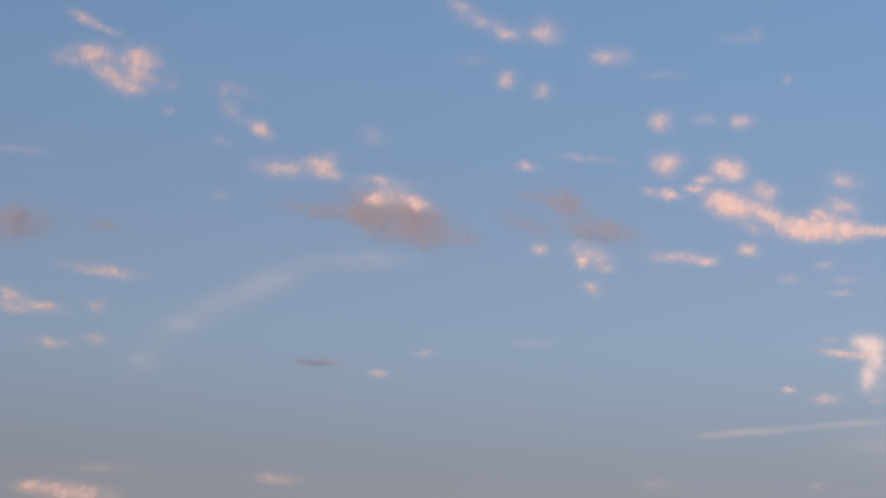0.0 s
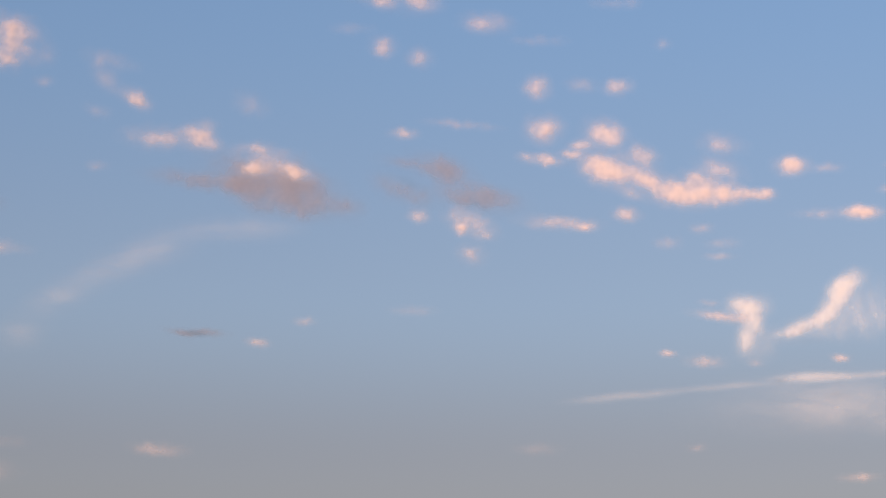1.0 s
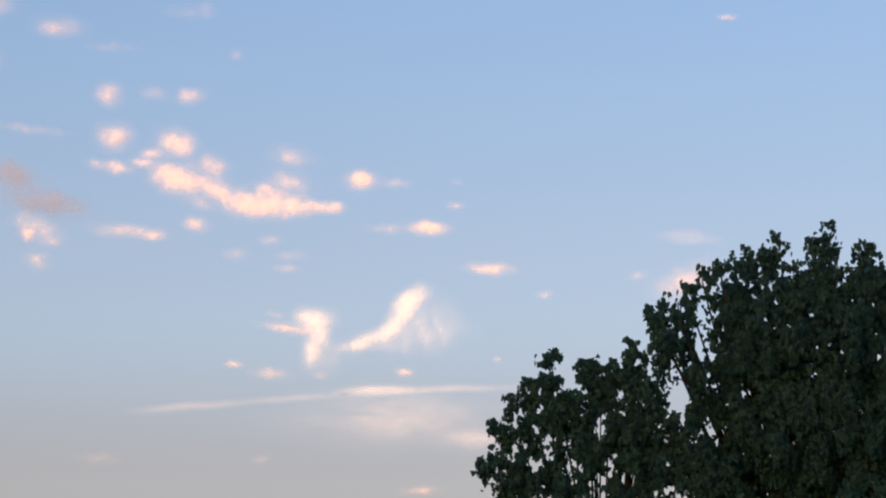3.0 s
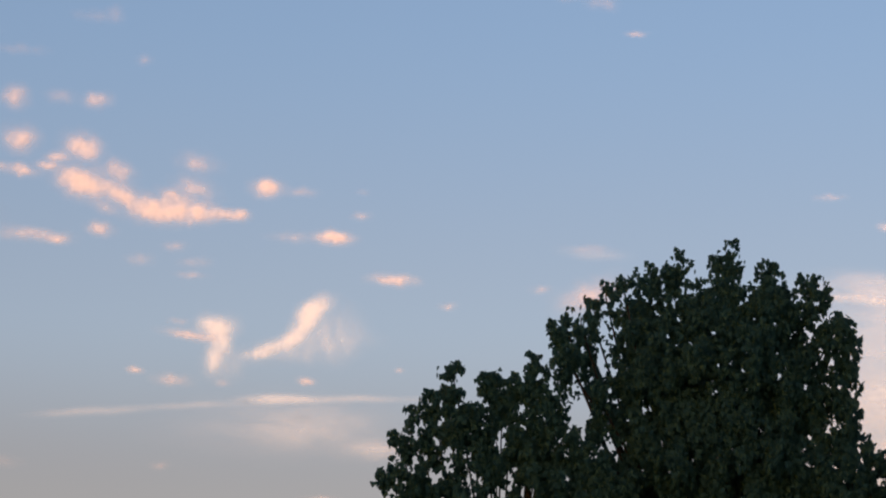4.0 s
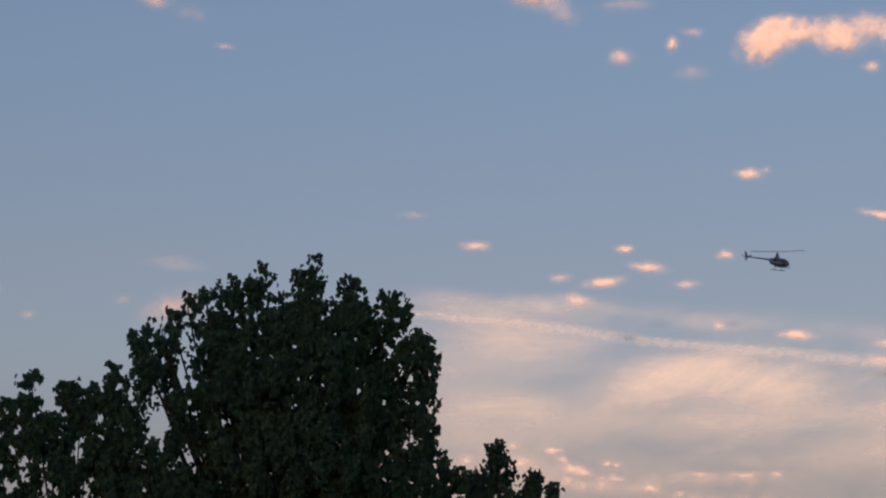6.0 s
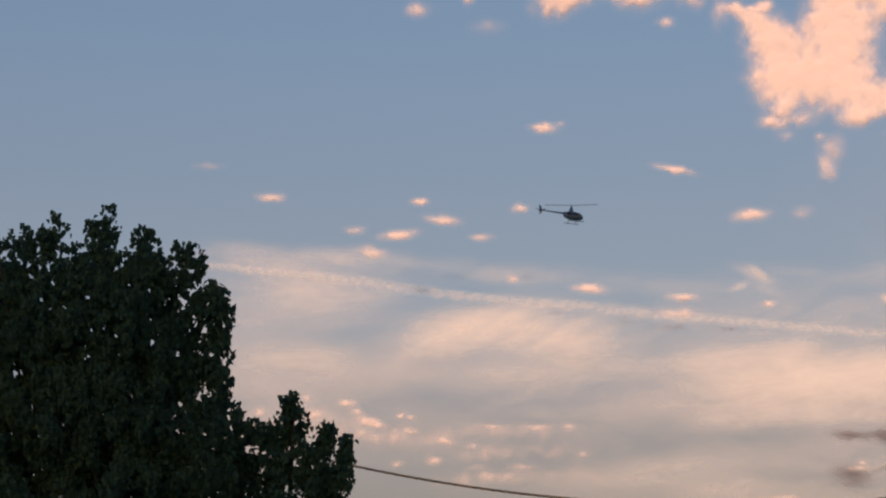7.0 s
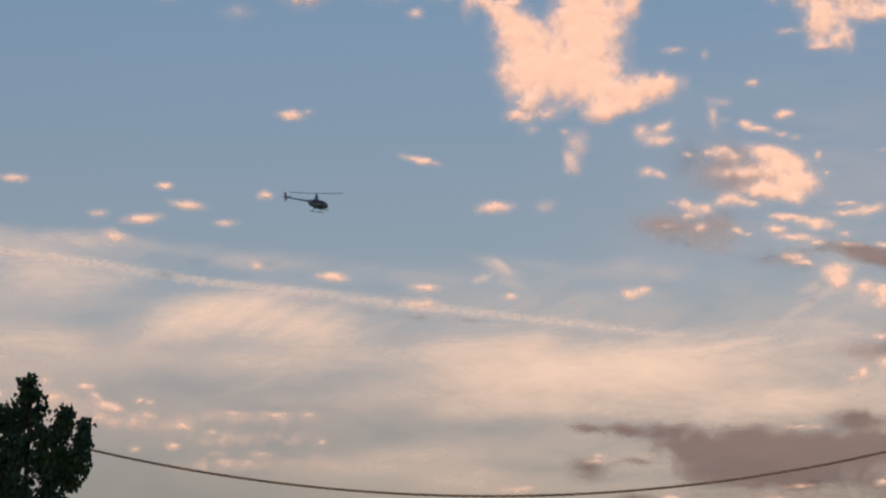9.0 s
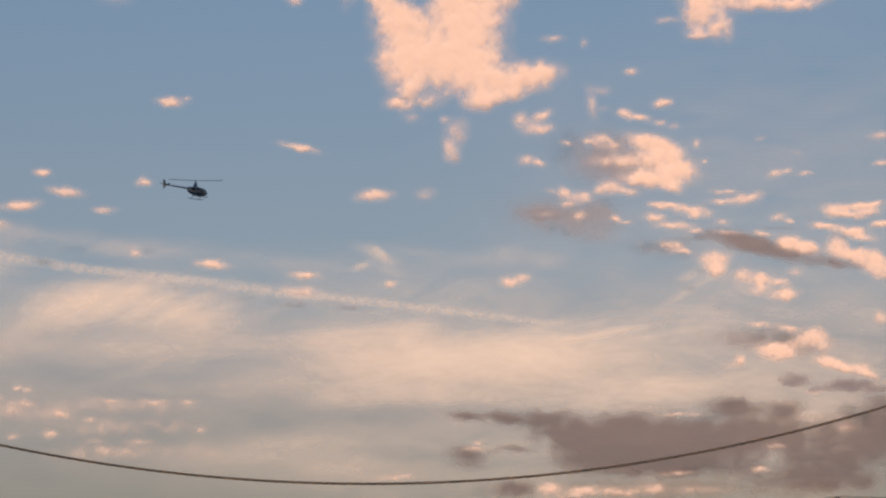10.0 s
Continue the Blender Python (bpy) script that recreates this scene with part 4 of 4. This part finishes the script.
puff((38.42, 18.93, 0.98, 0.47, -11, 0.80), (38.88, 18.54, 0.75, 0.85, -36, 1.00), (39.14, 17.92, 0.70, 0.98, -11, 1.00), (39.56, 17.51, 0.57, 0.65, -1, 0.75), (39.11, 17.36, 0.52, 0.23, -1, 0.70), (39.85, 18.31, 0.96, 0.80, -1, 1.05), (40.55, 18.45, 1.11, 0.72, 9, 1.10), (41.25, 18.31, 0.98, 0.70, -1, 1.10), (41.70, 18.06, 0.47, 0.28, -9, 0.95), (40.28, 17.95, 1.55, 0.39, -1, 0.85), (41.08, 17.87, 1.16, 0.28, -1, 0.75), (41.50, 18.75, 0.72, 0.47, -1, 0.80), (42.06, 18.76, 0.78, 0.36, -1, 0.75), (40.64, 18.87, 1.03, 0.34, -1, 0.55))
puff((38.47, 17.70, 0.54, 0.17, -1, 0.60), (38.21, 18.33, 0.52, 0.47, -1, 0.25))
puff((35.36, 15.84, 0.44, 0.36, -11, 0.80), (35.82, 15.89, 0.44, 0.26, 19, 0.95), (35.76, 15.62, 0.65, 0.26, 7, 1.00), (35.54, 15.70, 0.52, 0.39, -1, 0.50))
puff((35.47, 15.03, 0.39, 0.23, -1, 0.90), (35.71, 14.97, 0.34, 0.19, -13, 0.90))
puff((37.03, 16.37, 0.54, 0.23, -6, 0.50), (36.83, 16.11, 0.28, 0.67, 7, 0.45), (37.09, 16.01, 0.39, 0.16, -1, 0.30))
puff((38.31, 16.08, 0.41, 0.22, 11, 1.00))
puff((37.53, 15.90, 0.44, 0.21, -6, 0.85), (37.80, 15.79, 0.57, 0.17, -6, 0.90))
puff((38.21, 15.68, 0.31, 0.18, -1, 0.60), (38.51, 15.59, 0.26, 0.16, -1, 0.40))
puff((38.98, 15.23, 0.18, 0.21, -1, 0.75))
puff((39.13, 14.89, 0.16, 0.13, -1, 0.70))
puff((40.54, 14.59, 0.36, 0.18, 7, 0.75), (40.77, 14.61, 0.31, 0.13, 4, 0.60))
puff((41.15, 14.55, 0.36, 0.12, 2, 0.60))
puff((40.27, 15.29, 0.31, 0.12, 4, 0.32))
puff((41.00, 14.95, 0.28, 0.12, -26, 0.32))
puff((42.68, 15.21, 0.57, 0.21, 4, 0.65))
puff((42.69, 14.68, 0.44, 0.14, 7, 0.75))
puff((38.01, 15.29, 1.01, 0.36, -15, 1.10), (38.37, 15.02, 0.70, 0.52, -26, 1.10), (38.52, 14.70, 0.85, 0.47, 7, 1.15), (38.01, 14.56, 1.45, 0.36, -5, 0.95), (38.40, 14.39, 0.52, 0.21, -16, 0.80), (37.52, 14.96, 1.42, 0.31, -1, 0.75), (37.88, 14.94, 1.42, 0.65, -6, 0.50))
mauve_cloud((37.14, 15.08, 1.68, 0.78, -9, 0.75), (37.65, 14.78, 1.94, 0.52, -4, 0.60))
puff((36.95, 15.39, 0.65, 0.34, -16, 0.60), (37.27, 15.26, 0.52, 0.26, -16, 0.50), (36.31, 15.34, 0.34, 0.16, -1, 0.50), (36.72, 15.37, 0.23, 0.16, -1, 0.60))
puff((37.15, 14.46, 0.57, 0.34, -6, 1.05), (37.47, 14.36, 0.70, 0.23, -13, 0.95), (36.94, 14.35, 0.39, 0.23, -1, 0.60))
puff((36.27, 14.34, 0.57, 0.26, -13, 0.85), (36.59, 14.25, 0.44, 0.31, -1, 0.85), (36.33, 14.13, 0.44, 0.18, -1, 0.60), (35.94, 14.41, 0.26, 0.13, -1, 0.40))
puff((36.53, 13.88, 0.31, 0.18, -1, 1.00))
puff((35.83, 13.96, 0.44, 0.13, -1, 0.45))
mauve_cloud((36.23, 13.87, 1.81, 0.57, -9, 0.85), (36.81, 14.00, 0.78, 0.47, -1, 0.60), (36.45, 13.56, 1.42, 0.31, -11, 0.50))
puff((37.29, 13.80, 0.31, 0.16, -16, 0.85), (37.49, 13.72, 0.34, 0.12, -9, 0.70))
puff((38.31, 14.04, 0.80, 0.16, -6, 0.85), (38.79, 13.93, 0.85, 0.21, -9, 0.90), (38.90, 13.80, 0.65, 0.18, -1, 0.60))
puff((38.07, 13.82, 0.47, 0.21, -6, 0.95))
puff((38.48, 13.63, 0.85, 0.18, -6, 1.00), (38.87, 13.51, 0.36, 0.14, -1, 0.75))
puff((39.40, 13.67, 0.39, 0.18, -1, 0.50))
puff((38.37, 13.25, 0.57, 0.23, -13, 0.90), (38.58, 13.11, 0.57, 0.14, -5, 0.75))
mauve_cloud((38.23, 13.19, 1.16, 0.31, -7, 0.70))
puff((39.47, 14.26, 0.65, 0.14, -5, 0.85), (39.95, 14.11, 0.65, 0.23, 9, 1.05), (39.53, 14.06, 0.85, 0.16, -1, 0.80))
puff((40.55, 13.72, 0.36, 0.21, -1, 0.95), (40.75, 13.63, 0.34, 0.12, -9, 0.80))
cloud_base((39.32, 13.39, 1.29, 0.34, -7, 1.00), (39.94, 13.23, 1.55, 0.44, -11, 1.25), (40.73, 13.00, 1.68, 0.39, -9, 1.10), (41.68, 12.75, 1.68, 0.28, -4, 1.00), (38.86, 13.34, 0.90, 0.21, -1, 0.70), (40.58, 13.50, 1.55, 0.10, -1, 0.50))
puff((39.55, 13.46, 0.65, 0.13, -6, 0.50), (40.24, 13.41, 0.57, 0.16, -9, 0.60), (40.71, 13.22, 0.52, 0.28, -1, 1.10), (41.02, 13.11, 0.78, 0.28, -16, 1.05), (41.72, 13.11, 0.44, 0.47, -1, 1.10), (41.97, 12.89, 0.72, 0.28, -13, 0.95), (42.36, 12.81, 0.57, 0.47, -6, 1.00), (42.58, 12.60, 0.65, 0.47, -1, 0.90), (42.19, 12.92, 0.26, 0.18, -1, 0.70))
puff((39.21, 12.95, 0.70, 0.31, 4, 1.25), (39.27, 12.77, 0.47, 0.36, -1, 1.30))
puff((35.09, 12.62, 0.47, 0.28, -1, 0.95), (35.34, 12.68, 0.41, 0.21, 4, 0.85))
puff((39.83, 12.57, 0.59, 0.31, -6, 0.85), (40.19, 12.50, 0.57, 0.36, -1, 0.75), (40.51, 12.43, 0.52, 0.18, -6, 0.70), (40.63, 12.18, 0.62, 0.28, 4, 1.10), (40.13, 12.31, 0.78, 0.39, -1, 0.45), (39.73, 12.37, 0.52, 0.52, -1, 0.30))
puff((40.86, 12.63, 0.44, 0.26, -1, 0.40))
puff((41.65, 13.78, 0.47, 0.28, -11, 0.95), (41.96, 13.70, 0.65, 0.18, -13, 0.90), (42.29, 13.86, 0.78, 0.16, 3, 1.00), (42.36, 13.74, 0.72, 0.21, -1, 0.70), (41.85, 13.86, 0.52, 0.18, -1, 0.60))
puff((41.44, 13.50, 0.52, 0.16, -4, 1.00), (42.00, 13.36, 0.78, 0.23, -9, 0.95), (42.27, 13.21, 0.65, 0.18, -9, 0.70), (42.60, 13.48, 0.47, 0.18, 3, 0.85))
puff((40.10, 11.61, 0.72, 0.18, -9, 0.60), (40.60, 11.51, 0.52, 0.16, -9, 0.75), (40.42, 11.07, 0.85, 0.34, -5, 1.30), (41.16, 11.33, 0.57, 0.36, -1, 1.00), (41.32, 11.14, 0.44, 0.31, -1, 0.75), (40.86, 11.23, 0.65, 0.28, -1, 0.60))
puff((39.67, 10.92, 0.26, 0.31, -1, 1.10))
puff((39.44, 10.82, 0.44, 0.21, -1, 0.40))
mauve_cloud((40.14, 11.30, 1.94, 0.39, -7, 0.90), (40.93, 11.18, 1.16, 0.52, -1, 0.60))
puff((41.38, 10.83, 0.65, 0.26, -6, 0.90), (41.69, 10.70, 0.65, 0.23, -16, 0.85), (42.19, 10.55, 0.65, 0.23, -26, 0.85), (42.02, 10.69, 0.52, 0.18, -11, 0.60))
puff((42.50, 11.64, 0.39, 0.31, -1, 0.80))
cloud_base((40.72, 10.50, 0.72, 0.34, -1, 1.05), (41.78, 10.34, 1.55, 0.34, -1, 1.10), (41.16, 10.28, 0.78, 0.18, -1, 0.70), (42.39, 10.23, 0.78, 0.21, -1, 0.70))
puff((41.10, 10.23, 0.65, 0.13, -6, 0.45))
cloud_base((34.13, 9.98, 0.90, 0.31, -6, 1.30), (34.86, 9.88, 0.98, 0.31, -6, 1.25), (35.71, 9.88, 1.29, 0.41, -4, 1.20), (36.22, 9.55, 1.94, 0.65, -11, 1.30), (37.24, 9.50, 3.10, 0.96, -1, 1.70), (38.59, 9.32, 3.62, 1.09, -1, 1.70), (39.54, 9.99, 1.29, 0.54, -1, 1.30), (40.50, 9.91, 0.98, 0.59, -1, 1.15), (40.06, 9.43, 2.20, 0.78, -1, 1.50), (41.50, 9.10, 2.58, 1.29, -1, 1.40), (42.29, 9.45, 1.68, 1.42, -1, 1.50), (36.77, 9.07, 2.33, 0.72, -1, 1.30), (38.23, 8.87, 3.62, 0.52, -1, 1.20), (41.02, 8.51, 3.62, 0.65, -1, 1.20))
cloud_base((34.12, 9.13, 0.96, 0.57, -4, 1.15), (35.02, 9.28, 1.42, 0.21, -5, 0.70))
cloud_base((35.08, 8.51, 1.16, 0.44, -1, 1.05), (37.21, 8.79, 3.88, 0.23, -1, 0.60))
cloud_base((38.90, 8.67, 1.81, 0.21, 2, 0.60), (40.25, 8.69, 0.78, 0.34, -1, 0.70))
puff((35.79, 8.51, 0.57, 0.26, -1, 0.80), (36.52, 8.45, 0.78, 0.23, -1, 0.75), (37.20, 8.39, 0.90, 0.21, -1, 0.70), (37.82, 8.44, 0.57, 0.26, -1, 0.70), (36.18, 8.35, 1.16, 0.21, -1, 0.55))
puff((38.34, 8.73, 0.90, 0.12, 2, 0.50), (39.97, 8.75, 0.39, 0.16, -1, 0.60))
puff((38.78, 8.39, 1.55, 0.23, -1, 0.45))
puff((40.27, 9.20, 0.52, 0.12, -1, 0.50))
puff((41.74, 9.52, 0.36, 0.23, -1, 0.50))
puff((38.50, 9.89, 1.16, 0.09, -1, 0.50), (37.82, 10.00, 0.78, 0.10, -1, 0.35))
puff((34.34, 9.43, 0.28, 0.13, -1, 0.55))
mauve_cloud((37.76, 8.42, 5.43, 0.44, -1, 0.70), (41.12, 8.33, 3.36, 0.39, -1, 0.50))
puff((24.06, 10.85, 0.39, 0.18, -11, 0.85))
puff((25.09, 10.58, 0.23, 0.13, -1, 0.80))
puff((25.31, 10.56, 0.23, 0.13, -1, 0.70))
puff((25.34, 10.29, 0.39, 0.19, -6, 0.80))
puff((26.00, 10.06, 0.47, 0.18, -13, 0.75))
puff((26.56, 9.98, 0.31, 0.14, -1, 0.60))
puff((25.79, 9.69, 0.39, 0.22, -1, 0.85))
puff((25.05, 9.63, 0.34, 0.14, -1, 0.55))
puff((27.00, 10.34, 0.90, 0.16, -1, 0.50))
puff((27.84, 10.31, 0.65, 0.14, -1, 0.60))
puff((28.50, 10.30, 0.34, 0.12, -1, 0.55))
puff((28.77, 9.76, 0.31, 0.13, -1, 0.45))
puff((23.24, 10.96, 0.23, 0.18, -1, 0.70))
puff((22.27, 10.65, 0.34, 0.23, -1, 0.80))
puff((23.36, 10.63, 0.57, 0.26, -1, 0.65))
puff((27.55, 9.53, 0.78, 0.16, -1, 0.40))
puff((26.70, 9.53, 0.52, 0.14, -1, 0.40))
puff((24.22, 10.66, 0.47, 0.18, -16, 0.60), (24.45, 10.48, 0.59, 0.23, -9, 0.95), (24.68, 10.39, 0.47, 0.16, -6, 0.70))
puff((24.54, 10.21, 2.20, 0.59, -5, 0.40), (23.74, 10.43, 1.42, 0.59, -1, 0.34), (25.68, 10.10, 1.81, 0.52, -1, 0.34))
puff((27.27, 10.24, 3.36, 0.36, -1, 0.36), (26.81, 9.80, 2.33, 0.52, -1, 0.32), (28.29, 9.85, 2.07, 0.59, -1, 0.30))
puff((26.81, 9.33, 2.58, 0.44, 3, 0.40), (28.63, 9.34, 2.07, 0.47, -1, 0.35))
wisp((25.89, 12.13, 1.94, 0.36, 31, 0.80), (26.45, 12.29, 1.94, 0.34, 33, 0.80), (27.07, 12.25, 1.94, 0.36, 31, 0.70), (27.72, 12.21, 1.94, 0.36, 29, 0.65), (28.40, 12.15, 2.07, 0.34, 27, 0.55), (29.29, 12.18, 1.94, 0.31, 23, 0.45), (30.21, 12.12, 1.94, 0.31, 21, 0.35), (25.44, 11.99, 1.55, 0.36, 29, 0.50))
wisp((32.45, 13.22, 0.59, 0.21, -41, 1.10), (32.05, 13.00, 0.52, 0.17, 19, 0.80), (32.63, 12.90, 0.78, 0.23, -21, 0.45))
wisp((38.70, 12.33, 1.55, 0.23, 29, 0.50), (39.26, 12.57, 0.78, 0.26, 9, 0.35))
wisp((36.90, 11.53, 2.33, 0.17, 8, 0.90), (36.16, 11.46, 2.07, 0.21, 5, 0.60))
wisp((38.77, 11.10, 1.16, 0.16, -21, 0.50))
veil((26.62, 12.32, 2.71, 0.78, 9, 0.90), (26.11, 11.93, 2.33, 0.59, 13, 0.60), (28.50, 12.01, 3.36, 0.90, -5, 0.60), (31.81, 11.48, 3.10, 0.70, 3, 0.75), (33.18, 11.64, 1.42, 0.44, 9, 0.60), (33.17, 11.07, 4.13, 0.96, 4, 1.05), (35.57, 11.02, 4.13, 0.98, 3, 0.95), (37.83, 10.40, 4.26, 0.70, 2, 0.75), (31.11, 10.82, 4.13, 0.57, 7, 0.36), (33.16, 10.40, 4.13, 0.59, 1, 0.60), (27.25, 11.36, 4.39, 0.65, -1, 0.36), (30.08, 9.32, 5.43, 0.78, 7, 0.30), (28.50, 10.39, 5.43, 0.65, -5, 0.12), (32.00, 8.97, 3.88, 0.52, 5, 0.25))
veil((29.07, 11.12, 11.63, 2.84, -1, 0.33), (35.01, 11.26, 11.63, 2.45, -4, 0.42), (26.48, 9.33, 9.04, 2.58, -1, 0.10), (34.73, 9.03, 11.63, 2.45, -1, 0.34), (40.42, 9.98, 6.72, 3.10, -1, 0.50), (39.03, 11.82, 4.39, 1.16, 7, 0.28), (41.63, 11.71, 3.36, 1.55, -1, 0.25), (32.74, 12.54, 6.46, 1.16, -5, 0.22), (40.25, 13.78, 10.34, 6.20, -1, 0.20))
veil((23.17, 11.66, 5.69, 0.78, -1, 0.45), (22.15, 11.04, 5.17, 0.90, -1, 0.34), (21.56, 12.31, 4.13, 1.42, -1, 0.30), (22.28, 9.87, 7.75, 1.94, -1, 0.15))
veil((23.32, 12.99, 3.88, 1.16, -4, 0.50), (23.05, 11.55, 4.13, 1.16, 0, 0.40), (23.46, 10.32, 5.43, 1.55, 0, 0.28))
